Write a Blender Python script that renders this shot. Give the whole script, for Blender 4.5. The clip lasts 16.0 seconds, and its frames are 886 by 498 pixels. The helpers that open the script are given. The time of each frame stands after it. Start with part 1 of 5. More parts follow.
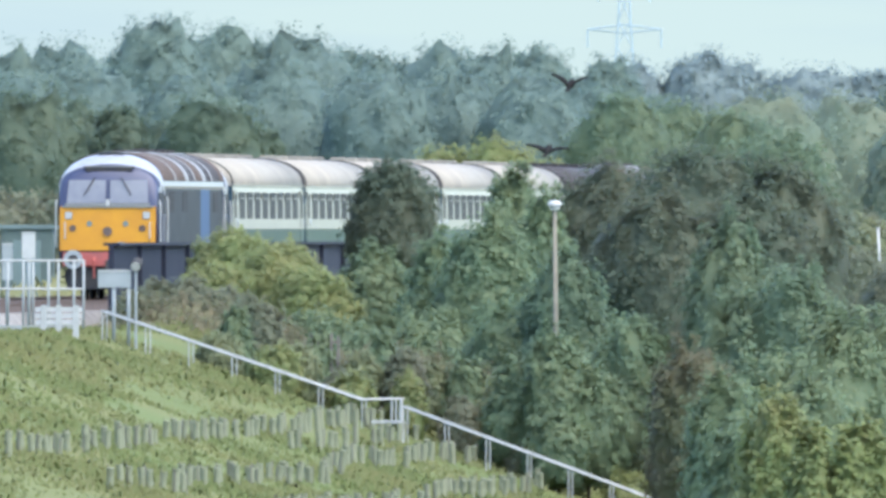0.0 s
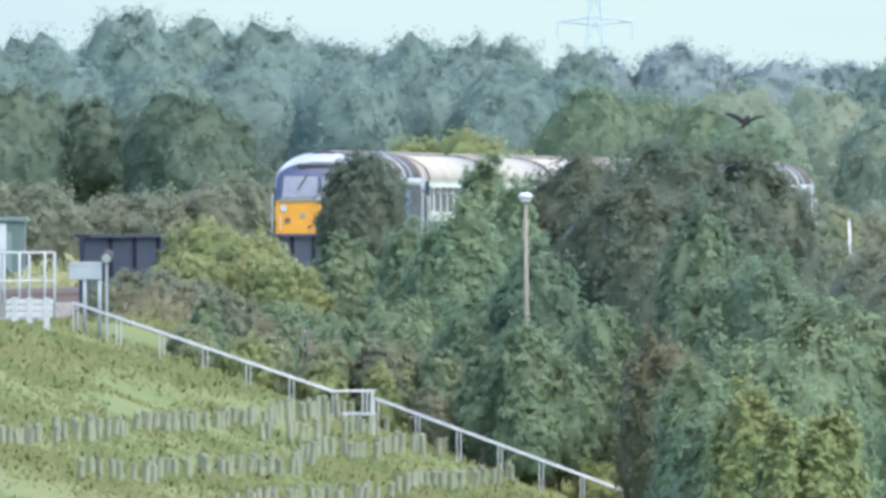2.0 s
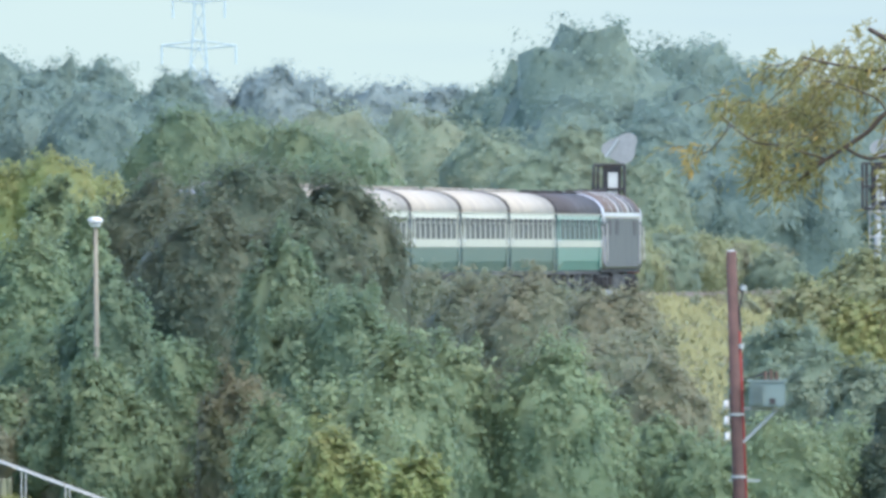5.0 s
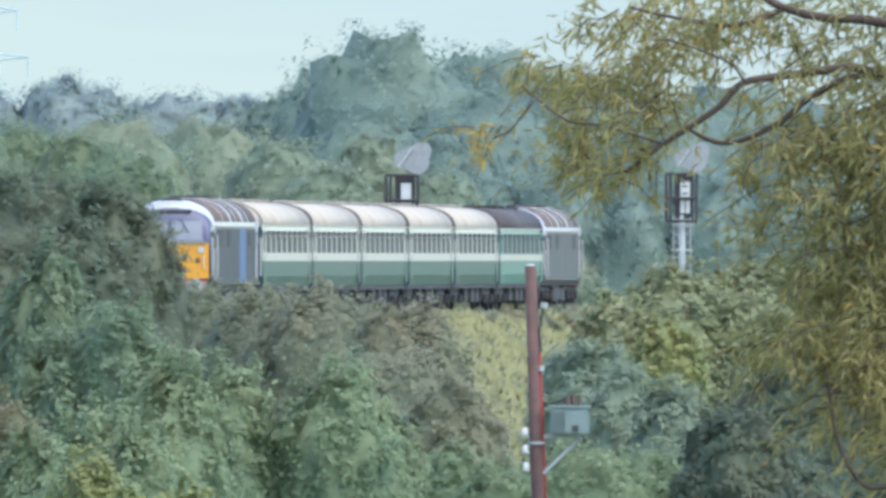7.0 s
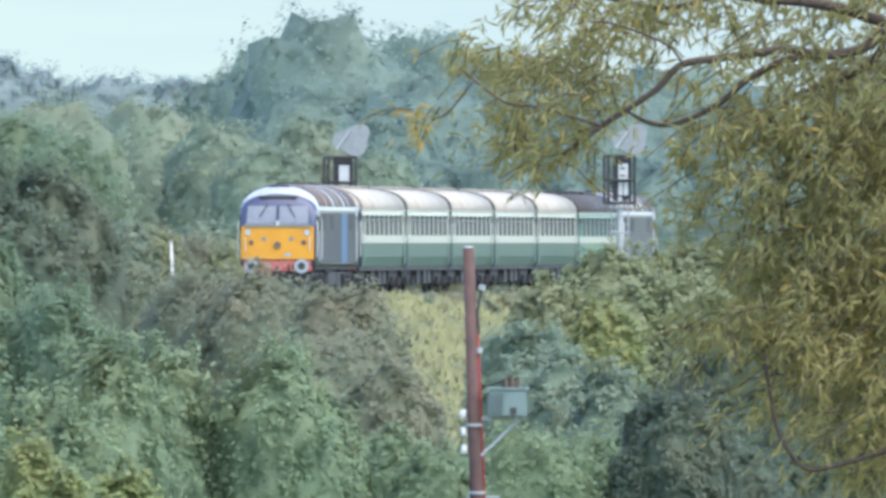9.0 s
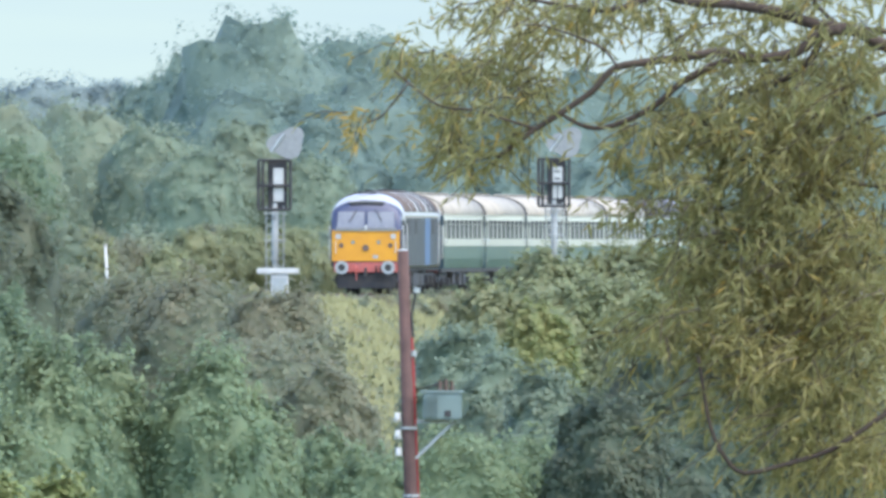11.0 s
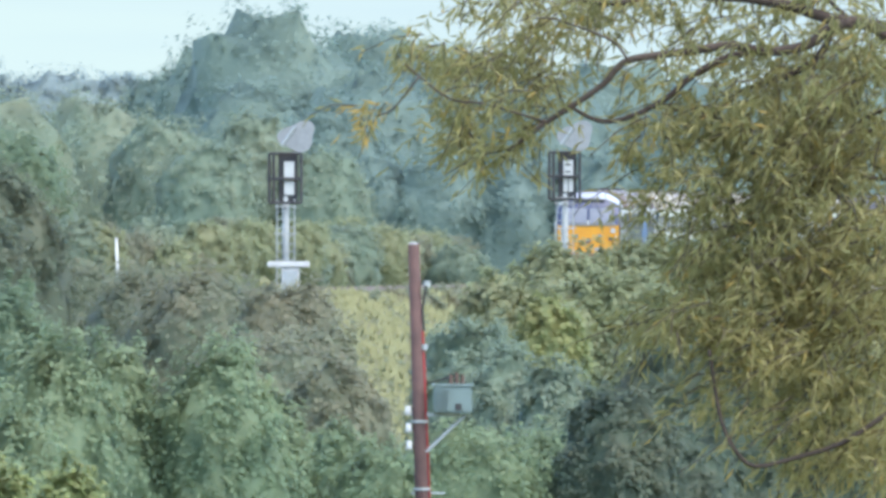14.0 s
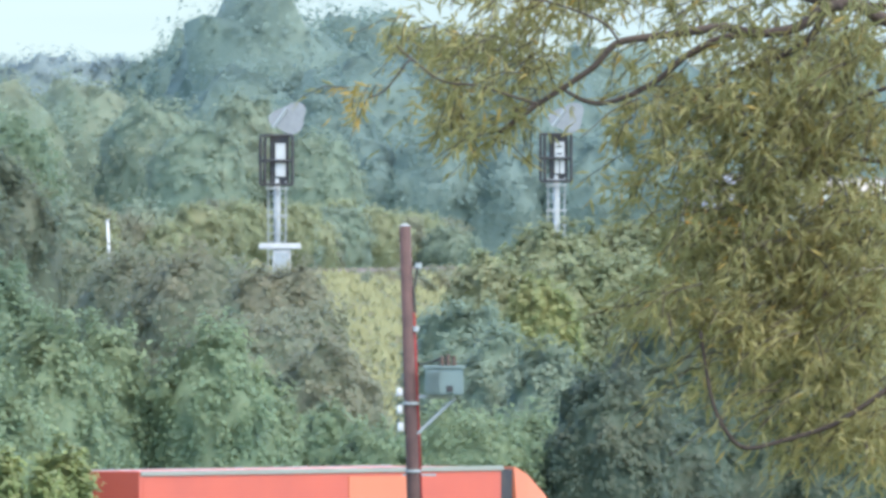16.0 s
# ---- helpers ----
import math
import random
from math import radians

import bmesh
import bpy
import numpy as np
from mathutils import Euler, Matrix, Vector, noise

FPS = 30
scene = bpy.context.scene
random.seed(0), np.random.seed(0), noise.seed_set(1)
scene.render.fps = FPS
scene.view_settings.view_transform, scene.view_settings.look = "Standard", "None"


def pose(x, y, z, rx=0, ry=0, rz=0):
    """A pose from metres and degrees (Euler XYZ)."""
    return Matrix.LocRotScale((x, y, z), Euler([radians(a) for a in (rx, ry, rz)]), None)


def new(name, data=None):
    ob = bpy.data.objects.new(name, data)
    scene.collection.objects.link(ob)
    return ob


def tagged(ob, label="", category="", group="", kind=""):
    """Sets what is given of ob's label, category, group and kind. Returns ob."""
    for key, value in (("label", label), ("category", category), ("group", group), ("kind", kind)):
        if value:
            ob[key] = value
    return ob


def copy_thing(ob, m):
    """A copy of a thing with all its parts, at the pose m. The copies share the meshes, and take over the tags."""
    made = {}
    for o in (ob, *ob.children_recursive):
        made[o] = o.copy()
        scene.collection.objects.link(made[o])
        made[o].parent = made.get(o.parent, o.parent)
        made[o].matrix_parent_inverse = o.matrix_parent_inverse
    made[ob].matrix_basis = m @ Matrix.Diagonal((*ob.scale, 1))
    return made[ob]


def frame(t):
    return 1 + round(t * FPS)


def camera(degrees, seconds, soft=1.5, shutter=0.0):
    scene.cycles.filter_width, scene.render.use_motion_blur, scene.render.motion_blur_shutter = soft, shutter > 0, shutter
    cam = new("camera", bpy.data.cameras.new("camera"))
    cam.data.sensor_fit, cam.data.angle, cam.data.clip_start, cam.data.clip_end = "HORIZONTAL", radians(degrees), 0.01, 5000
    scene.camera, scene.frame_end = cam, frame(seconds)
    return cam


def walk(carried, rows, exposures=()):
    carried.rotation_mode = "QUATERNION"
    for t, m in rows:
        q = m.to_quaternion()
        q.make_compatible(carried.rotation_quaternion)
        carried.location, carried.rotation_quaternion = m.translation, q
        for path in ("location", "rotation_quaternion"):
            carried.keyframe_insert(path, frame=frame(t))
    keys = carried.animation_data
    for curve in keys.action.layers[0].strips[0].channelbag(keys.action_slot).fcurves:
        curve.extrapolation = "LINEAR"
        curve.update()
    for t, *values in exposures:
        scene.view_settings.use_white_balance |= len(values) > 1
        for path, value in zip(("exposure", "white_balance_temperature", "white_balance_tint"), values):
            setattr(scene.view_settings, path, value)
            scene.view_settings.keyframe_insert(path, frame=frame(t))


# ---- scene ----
# ---- camera: a long lens on a bridge parapet, turning after the train; the zoom-in is a short push forward ----
cam = camera(1.9528, 16.0, soft=3.5)
walk(cam, [
    (0.00, pose(0, -56.00, 1.85, 89.9552, 0, 1.5106)),
    (0.50, pose(0, -56.00, 1.85, 89.9847, 0, 1.4496)),
    (1.00, pose(0, -56.00, 1.85, 89.9876, 0, 1.4101)),
    (1.50, pose(0, -56.00, 1.85, 89.9556, 0, 1.4191)),
    (2.00, pose(0, -56.00, 1.85, 89.9375, 0, 1.4463)),
    (2.50, pose(0, -56.00, 1.85, 89.9924, 0, 1.4025)),
    (3.00, pose(0, -56.00, 1.85, 90.0286, 0, 1.2623)),
    (3.50, pose(0, -56.00, 1.85, 90.0411, 0, 1.0214)),
    (3.90, pose(0, -56.00, 1.85, 90.0118, 0, 0.8816)),
    (4.00, pose(0, -54.13, 1.85, 90.0045, 0, 0.8466)),
    (4.10, pose(0, -50.40, 1.85, 90.0078, 0, 0.8398)),
    (4.20, pose(0, -46.67, 1.85, 90.0110, 0, 0.8330)),
    (4.30, pose(0, -42.93, 1.85, 90.0143, 0, 0.8261)),
    (4.40, pose(0, -39.20, 1.85, 90.0176, 0, 0.8193)),
    (4.50, pose(0, -35.47, 1.85, 90.0209, 0, 0.8125)),
    (4.60, pose(0, -31.73, 1.85, 90.0158, 0, 0.7667)),
    (4.70, pose(0, -28.00, 1.85, 90.0107, 0, 0.7209)),
    (4.80, pose(0, -24.27, 1.85, 90.0056, 0, 0.6752)),
    (4.90, pose(0, -20.53, 1.85, 90.0005, 0, 0.6294)),
    (5.00, pose(0, -16.80, 1.85, 89.9953, 0, 0.5836)),
    (5.10, pose(0, -13.07, 1.85, 90.0140, 0, 0.5633)),
    (5.20, pose(0, -9.33, 1.85, 90.0326, 0, 0.5429)),
    (5.60, pose(0, 5.60, 1.85, 90.0300, 0, 0.4553)),
    (6.00, pose(0, 20.00, 1.85, 90.0290, 0, 0.3664)),
    (6.20, pose(0, 24.00, 1.85, 90.0285, 0, 0.3220)),
    (6.40, pose(0, 25.00, 1.85, 90.0280, 0, 0.2775)),
    (7.30, pose(0, 25.00, 1.85, 90.0254, 0, 0.0777)),
    (7.50, pose(0, 25.00, 1.85, 90.0220, 0, 0.0563)),
    (8.00, pose(0, 25.00, 1.85, 89.9701, 0, 0.0548)),
    (8.50, pose(0, 25.00, 1.85, 89.9830, 0, 0.0524)),
    (9.00, pose(0, 25.00, 1.85, 89.9863, 0, -0.0000)),
    (9.50, pose(0, 25.00, 1.85, 89.9820, 0, -0.1078)),
    (9.70, pose(0, 25.00, 1.85, 89.9782, 0, -0.1308)),
    (11.80, pose(0, 25.00, 1.85, 90.0000, 0, -0.1582)),
    (12.00, pose(0, 25.00, 1.85, 89.9872, 0, -0.1641)),
    (12.50, pose(0, 25.00, 1.85, 90.0102, 0, -0.1641)),
    (13.00, pose(0, 25.00, 1.85, 90.0158, 0, -0.1554)),
    (13.50, pose(0, 25.00, 1.85, 89.9882, 0, -0.1307)),
    (14.00, pose(0, 25.00, 1.85, 89.9782, 0, -0.1211)),
    (14.50, pose(0, 25.00, 1.85, 89.9906, 0, -0.1321)),
    (15.00, pose(0, 25.00, 1.85, 89.9644, 0, -0.1383)),
    (15.50, pose(0, 25.00, 1.85, 89.9620, 0, -0.1474)),
    (16.00, pose(0, 25.00, 1.85, 89.9382, 0, -0.1402)),
], [(0.0, 2.42), (2.0, 2.52), (3.5, 2.45), (5.2, 2.45), (7.5, 2.40), (8.5, 2.54), (9.5, 2.50), (12.0, 2.49), (14.0, 2.56), (16.0, 2.64)])

# ---- light: thin bright overcast, soft sun behind the camera's right shoulder ----
SUN_EL, SUN_AZ = 60.0, 128.0
world = bpy.data.worlds.new("sky")
scene.world = world
world.use_nodes = True
wn, wl = world.node_tree.nodes, world.node_tree.links
sky = wn.new("ShaderNodeTexSky")
sky.sky_type = "NISHITA"
sky.sun_disc = False
sky.sun_elevation = radians(SUN_EL)
sky.sun_rotation = radians(SUN_AZ)
sky.air_density, sky.dust_density, sky.ozone_density = 1.0, 0.7, 4.0
wl.new(sky.outputs[0], wn["Background"].inputs[0])
wn["Background"].inputs[1].default_value = 0.15
sun = new("sun", bpy.data.lights.new("sun", "SUN"))
sun.data.energy, sun.data.angle, sun.data.color = 1.5, radians(75), (1.0, 0.94, 0.83)
sun.rotation_euler = (radians(90 - SUN_EL), 0, radians(180 - SUN_AZ))


# ---- materials ----
def mat(name, colour, rough=0.6, metal=0.0, other=None, scale=4.0, bump=0.0, fine=60.0, spec=0.5, rand=0.0):
    m = bpy.data.materials.new(name)
    m.use_nodes = True
    nt = m.node_tree
    n, l = nt.nodes, nt.links
    b = n["Principled BSDF"]
    b.inputs["Roughness"].default_value = rough
    b.inputs["Metallic"].default_value = metal
    b.inputs["Specular IOR Level"].default_value = spec
    co = n.new("ShaderNodeTexCoord")
    big = n.new("ShaderNodeTexNoise")
    big.inputs["Scale"].default_value = scale
    big.inputs["Detail"].default_value = 6
    l.new(co.outputs["Object"], big.inputs["Vector"])
    small = n.new("ShaderNodeTexNoise")
    small.inputs["Scale"].default_value = fine
    small.inputs["Detail"].default_value = 3
    l.new(co.outputs["Object"], small.inputs["Vector"])
    ramp = n.new("ShaderNodeValToRGB")
    ramp.color_ramp.elements[0].position, ramp.color_ramp.elements[1].position = 0.35, 0.68
    other = other or tuple(c * 0.75 for c in colour)
    ramp.color_ramp.elements[0].color = (*colour, 1)
    ramp.color_ramp.elements[1].color = (*other, 1)
    add = n.new("ShaderNodeMath")
    add.operation = "MULTIPLY_ADD"
    l.new(small.outputs["Fac"], add.inputs[0])
    add.inputs[1].default_value = 0.35
    l.new(big.outputs["Fac"], add.inputs[2])
    sub = n.new("ShaderNodeMath")
    sub.operation = "SUBTRACT"
    l.new(add.outputs[0], sub.inputs[0])
    sub.inputs[1].default_value = 0.17
    src = sub.outputs[0]
    if rand:
        isl = n.new("ShaderNodeNewGeometry")
        mix = n.new("ShaderNodeMath")
        mix.operation = "MULTIPLY_ADD"
        l.new(isl.outputs["Random Per Island"], mix.inputs[0])
        mix.inputs[1].default_value = rand
        off = n.new("ShaderNodeMath")
        off.operation = "SUBTRACT"
        l.new(src, off.inputs[0])
        off.inputs[1].default_value = rand / 2
        l.new(off.outputs[0], mix.inputs[2])
        src = mix.outputs[0]
    l.new(src, ramp.inputs[0])
    l.new(ramp.outputs[0], b.inputs["Base Color"])
    if bump:
        bp = n.new("ShaderNodeBump")
        bp.inputs["Strength"].default_value = bump
        bp.inputs["Distance"].default_value = 0.02
        l.new(small.outputs["Fac"], bp.inputs["Height"])
        l.new(bp.outputs[0], b.inputs["Normal"])
    return m


def leaf(name, a, b_, through_=0.58, scale=0.35, rough=0.6, fine=8.0):
    m = mat(name, a, rough, 0, b_, scale, 0.5, fine, 0.25, rand=0.22)
    n, l = m.node_tree.nodes, m.node_tree.links
    [x for x in n if x.type == "BUMP"][0].inputs["Distance"].default_value = 0.4 / fine
    tr = n.new("ShaderNodeBsdfTranslucent")
    mx = n.new("ShaderNodeMixShader")
    mx.inputs[0].default_value = through_
    ramp = [x for x in n if x.type == "VALTORGB"][0]
    l.new(ramp.outputs[0], tr.inputs[0])
    l.new([x for x in n if x.type == "BUMP"][0].outputs[0], tr.inputs["Normal"])
    out = n["Material Output"]
    l.new(n["Principled BSDF"].outputs[0], mx.inputs[1])
    l.new(tr.outputs[0], mx.inputs[2])
    l.new(mx.outputs[0], out.inputs[0])
    return m


M = dict(
    grass=mat("meadow grass", (0.072, 0.094, 0.028), 0.9, 0, (0.106, 0.106, 0.039), 0.12, 0.4, 5, 0.1),
    blade=leaf("grass blades", (0.081, 0.107, 0.032), (0.117, 0.122, 0.045), 0.35, 0.15),
    dry=leaf("dry grass", (0.205, 0.205, 0.10), (0.165, 0.172, 0.083), 0.45, 0.12),
    ballast=mat("ballast stone", (0.20, 0.183, 0.16), 0.9, 0, (0.12, 0.108, 0.096), 2, 0.6, 12, 0.2),
    asphalt=mat("asphalt", (0.055, 0.055, 0.058), 0.85, 0, (0.04, 0.04, 0.042), 0.7, 0.3, 30),
    bark=mat("bark", (0.12, 0.09, 0.065), 0.9, 0, (0.06, 0.045, 0.035), 3, 0.6, 25, 0.2),
    twig=mat("willow bark", (0.055, 0.04, 0.03), 0.9, 0, (0.035, 0.025, 0.02), 6, 0.5, 40, 0.15),
    l_dark=leaf("dark hawthorn leaves", (0.078, 0.108, 0.071), (0.112, 0.119, 0.073)),
    l_brown=leaf("hawthorn leaves with autumn tint", (0.145, 0.170, 0.108), (0.197, 0.185, 0.119)),
    l_green=leaf("green ash leaves", (0.142, 0.202, 0.114), (0.192, 0.226, 0.119)),
    l_yellow=leaf("yellow-green leaves", (0.185, 0.228, 0.088), (0.25, 0.245, 0.105)),
    l_bramble=leaf("reddish bramble leaves", (0.125, 0.135, 0.072), (0.172, 0.145, 0.088)),
    l_blue=leaf("grey-green leaves", (0.112, 0.166, 0.102), (0.149, 0.187, 0.105)),
    # aerial haze is put into these two leaf colours as pale blue-grey
    l_far_haze=leaf("far oak leaves tinted with haze", (0.116, 0.167, 0.143), (0.134, 0.185, 0.146), 0.5, 0.12, fine=3.5),
    l_fard_haze=leaf("distant wood leaves tinted with haze", (0.165, 0.212, 0.208), (0.182, 0.228, 0.208), 0.5, 0.1, fine=3.5),
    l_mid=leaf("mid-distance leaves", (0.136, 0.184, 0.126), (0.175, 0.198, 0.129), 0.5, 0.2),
    l_oak=leaf("deep green oak leaves", (0.086, 0.126, 0.086), (0.112, 0.142, 0.088)),
    l_tawny=leaf("tawny bramble leaves", (0.182, 0.212, 0.112), (0.226, 0.230, 0.124)),
    l_willow=leaf("willow leaves", (0.164, 0.160, 0.062), (0.240, 0.202, 0.076), 0.55, 1.2, 0.5),
    l_gold=leaf("yellowed willow leaves", (0.31, 0.205, 0.05), (0.245, 0.18, 0.055), 0.45, 2),
    navy=mat("dark blue paint", (0.027, 0.031, 0.062), 0.35, 0, (0.033, 0.037, 0.064), 1.5, 0, 30, 0.35),
    sideblue=mat("weathered blue-grey paint", (0.034, 0.038, 0.038), 0.7, 0, (0.044, 0.049, 0.048), 0.8, 0, 12, 0.1),
    brightblue=mat("bright blue paint", (0.026, 0.058, 0.125), 0.6, 0, (0.03, 0.066, 0.12), 1.5, 0, 30, 0.15),
    yellow=mat("warning yellow paint", (0.43, 0.195, 0.012), 0.55, 0, (0.37, 0.16, 0.014), 1.8, 0, 30, 0.3),
    red=mat("faded red paint", (0.30, 0.06, 0.045), 0.6, 0, (0.22, 0.055, 0.045), 3),
    silver=mat("pale grey roof paint", (0.20, 0.195, 0.18), 0.6, 0, (0.15, 0.145, 0.135), 1.2, 0, 60, 0.2),
    roofbrown=mat("sooty brown roof", (0.06, 0.042, 0.032), 0.85, 0, (0.09, 0.066, 0.054), 1.5, 0, 20, 0.08),
    cream=mat("cream coach paint", (0.157, 0.162, 0.135), 0.35, 0, (0.132, 0.138, 0.116), 0.7, 0, 30, 0.25),
    green=mat("dark green coach paint", (0.016, 0.045, 0.036), 0.45, 0, (0.02, 0.052, 0.042), 0.8, 0, 20, 0.1),
    teal=mat("teal coach paint", (0.022, 0.085, 0.07), 0.4, 0, (0.026, 0.095, 0.077), 0.8, 0, 20, 0.12),
    roofwhite=mat("off-white coach roof", (0.244, 0.219, 0.179), 0.85, 0, (0.193, 0.175, 0.147), 0.6, 0, 10, 0.06),
    roofdark=mat("dark grey coach roof", (0.034, 0.03, 0.03), 0.85, 0, (0.05, 0.045, 0.045), 0.8, 0, 20, 0.1),
    black=mat("grimy black underframe", (0.026, 0.027, 0.03), 0.8, 0, (0.04, 0.037, 0.034), 3, 0.2, 60, 0.15),
    steel=mat("bright steel", (0.55, 0.55, 0.55), 0.35, 1.0, (0.42, 0.40, 0.38), 4),
    galv=mat("galvanised steel", (0.285, 0.285, 0.26), 0.6, 0.0, (0.23, 0.23, 0.21), 5),
    white=mat("white paint", (0.34, 0.335, 0.305), 0.5, 0, (0.28, 0.275, 0.255), 3),
    greyplate=mat("grey painted plate", (0.205, 0.22, 0.212), 0.6, 0, (0.175, 0.19, 0.183), 2),
    greygreen=mat("grey-green enamel", (0.098, 0.132, 0.120), 0.5, 0, (0.082, 0.110, 0.10), 2),
    creosote=mat("creosoted pole timber", (0.074, 0.043, 0.037), 0.85, 0, (0.052, 0.032, 0.028), 3, 0.5, 20, 0.15),
    redpipe=mat("red cable cover", (0.17, 0.025, 0.024), 0.7, 0, (0.13, 0.022, 0.02), 4, 0, 60, 0.1),
    concrete=mat("pale concrete", (0.155, 0.137, 0.098), 0.85, 0, (0.12, 0.106, 0.078), 3, 0.3),
    tube=mat("weathered planting tube", (0.148, 0.156, 0.098), 0.9, 0, (0.165, 0.17, 0.11), 3, 0, 60, 0.1),
    dim=mat("grey mesh hood", (0.165, 0.17, 0.165), 0.7, 0, (0.13, 0.136, 0.132), 6),
    orange=mat("orange lorry sheet", (0.30, 0.046, 0.02), 0.6, 0, (0.26, 0.039, 0.018), 0.8),
    orange2=mat("pale orange lorry panel", (0.35, 0.09, 0.035), 0.6, 0, (0.32, 0.082, 0.032), 0.8),
    feather=mat("dark feathers", (0.012, 0.012, 0.012), 0.9, 0, (0.02, 0.019, 0.018), 20, 0, 60, 0.05),
    lens=mat("lamp bowl plastic", (0.62, 0.62, 0.58), 0.3),
    plank=mat("weathered timber", (0.13, 0.11, 0.095), 0.9, 0, (0.09, 0.08, 0.065), 4, 0.4),
    girder=mat("blue-black girder paint", (0.014, 0.016, 0.026), 0.8, 0, (0.02, 0.022, 0.032), 1, 0, 20, 0.15),
    hutgreen=mat("dull green hut paint", (0.065, 0.09, 0.075), 0.7, 0, (0.05, 0.07, 0.06), 2),
    domeband=mat("pale grey dome paint", (0.235, 0.24, 0.26), 0.5, 0, (0.18, 0.185, 0.205), 1.5, 0, 60, 0.3),
    sigpost=mat("dull galvanised post", (0.215, 0.225, 0.21), 0.6, 0, (0.175, 0.185, 0.175), 4),
    sidegrey=mat("weathered grey paint", (0.062, 0.066, 0.062), 0.7, 0, (0.05, 0.054, 0.052), 0.8, 0, 12, 0.1),
    # steel colour drawn towards the far hill to stand for haze over the pylon
    pylonhaze=mat("pylon steel faded with haze", (0.235, 0.295, 0.31), 0.8, 0, (0.225, 0.285, 0.30), 1),
    endblue=mat("dark teal-blue coach end", (0.014, 0.035, 0.05), 0.6, 0, (0.02, 0.042, 0.056), 1.5, 0, 30, 0.2),
    rust=mat("rusty steel", (0.11, 0.078, 0.062), 0.8, 0.2, (0.08, 0.056, 0.045), 4),
)
glass = mat("dark window glass", (0.062, 0.068, 0.066), 0.3, 0, (0.08, 0.086, 0.08), 1, 0, 5, 0.0)
screen = mat("windscreen glass", (0.115, 0.116, 0.13), 0.2, 0, (0.155, 0.152, 0.158), 1.2, 0, 5, 0.35)
M["glass"], M["screen"] = glass, screen


# ---- mesh helpers ----
def part(name, bm, material, parent, label="", smooth=False):
    me = bpy.data.meshes.new(name)
    bm.normal_update()
    bm.to_mesh(me)
    bm.free()
    if smooth:
        me.polygons.foreach_set("use_smooth", [True] * len(me.polygons))
    me.materials.append(material)
    ob = new(name, me)
    ob.parent = parent
    return tagged(ob, label)


def thing(name, label, category, m=None, group="", kind=""):
    ob = new(name)
    ob.empty_display_size = 0.2
    if m is not None:
        ob.matrix_basis = m
    return tagged(ob, label, category, group, kind)


def box(x0, x1, y0, y1, z0, z1, bevel=0.0, bm=None):
    bm2 = bm or bmesh.new()
    vs = [bm2.verts.new((x, y, z)) for x in (x0, x1) for y in (y0, y1) for z in (z0, z1)]
    fs = [bm2.faces.new([vs[i] for i in q]) for q in ((0, 1, 3, 2), (4, 6, 7, 5), (0, 4, 5, 1), (2, 3, 7, 6), (0, 2, 6, 4), (1, 5, 7, 3))]
    if bevel:
        es = {e for f_ in fs for e in f_.edges}
        bmesh.ops.bevel(bm2, geom=list(es), offset=bevel, segments=2, affect="EDGES")
    return bm2


def tube(points, radii, sides=8, bm=None):
    """A round bar along points; radii: one value or one a point."""
    bm2 = bm or bmesh.new()
    pts = [Vector(q) for q in points]
    if not hasattr(radii, "__len__"):
        radii = [radii] * len(pts)
    rings = []
    for i, q in enumerate(pts):
        d = (pts[min(i + 1, len(pts) - 1)] - pts[max(i - 1, 0)]).normalized()
        a = d.cross(Vector((0.31, 0.22, 0.93))).normalized()
        if a.length < 0.5:
            a = d.cross(Vector((1, 0, 0))).normalized()
        b = d.cross(a)
        rings.append([bm2.verts.new(q + (a * math.cos(k * 2 * math.pi / sides) + b * math.sin(k * 2 * math.pi / sides)) * radii[i]) for k in range(sides)])
    for r0, r1 in zip(rings, rings[1:]):
        for k in range(sides):
            bm2.faces.new((r0[k], r0[(k + 1) % sides], r1[(k + 1) % sides], r1[k]))
    bm2.faces.new(rings[0][::-1])
    bm2.faces.new(rings[-1])
    return bm2


def loft(sections, bm=None, caps=True):
    """A skin over closed sections of equal vertex count."""
    bm2 = bm or bmesh.new()
    rings = [[bm2.verts.new(q) for q in s] for s in sections]
    n = len(rings[0])
    for r0, r1 in zip(rings, rings[1:]):
        for k in range(n):
            bm2.faces.new((r0[k], r0[(k + 1) % n], r1[(k + 1) % n], r1[k]))
    if caps:
        bm2.faces.new(rings[0][::-1])
        bm2.faces.new(rings[-1])
    bmesh.ops.recalc_face_normals(bm2, faces=bm2.faces)
    return bm2


# ---- the plan: railway on a curved embankment over a valley floor at -7 m ----
TRACK = (-6.5682, 15.0241, 0.9686, 0.2468, 0.0827)


def track_x(y):
    """The middle of the train's track."""
    yc = min(max(y, 600.0), 1260.0)
    u = (yc - 900) / 200
    x = sum(c * u ** i for i, c in enumerate(TRACK))
    slope = sum(i * c * u ** (i - 1) for i, c in enumerate(TRACK) if i) / 200
    return x - 1.3 + slope * (y - yc)


def track_slope(y):
    return (track_x(y + 2) - track_x(y - 2)) / 4


FLOOR = -7.0
ROAD_P, ROAD_D = Vector((2.4, 530.0, 0)), Vector((7.66, 13.0, 0)).normalized()
ROAD_N = Vector((ROAD_D.y, -ROAD_D.x, 0))


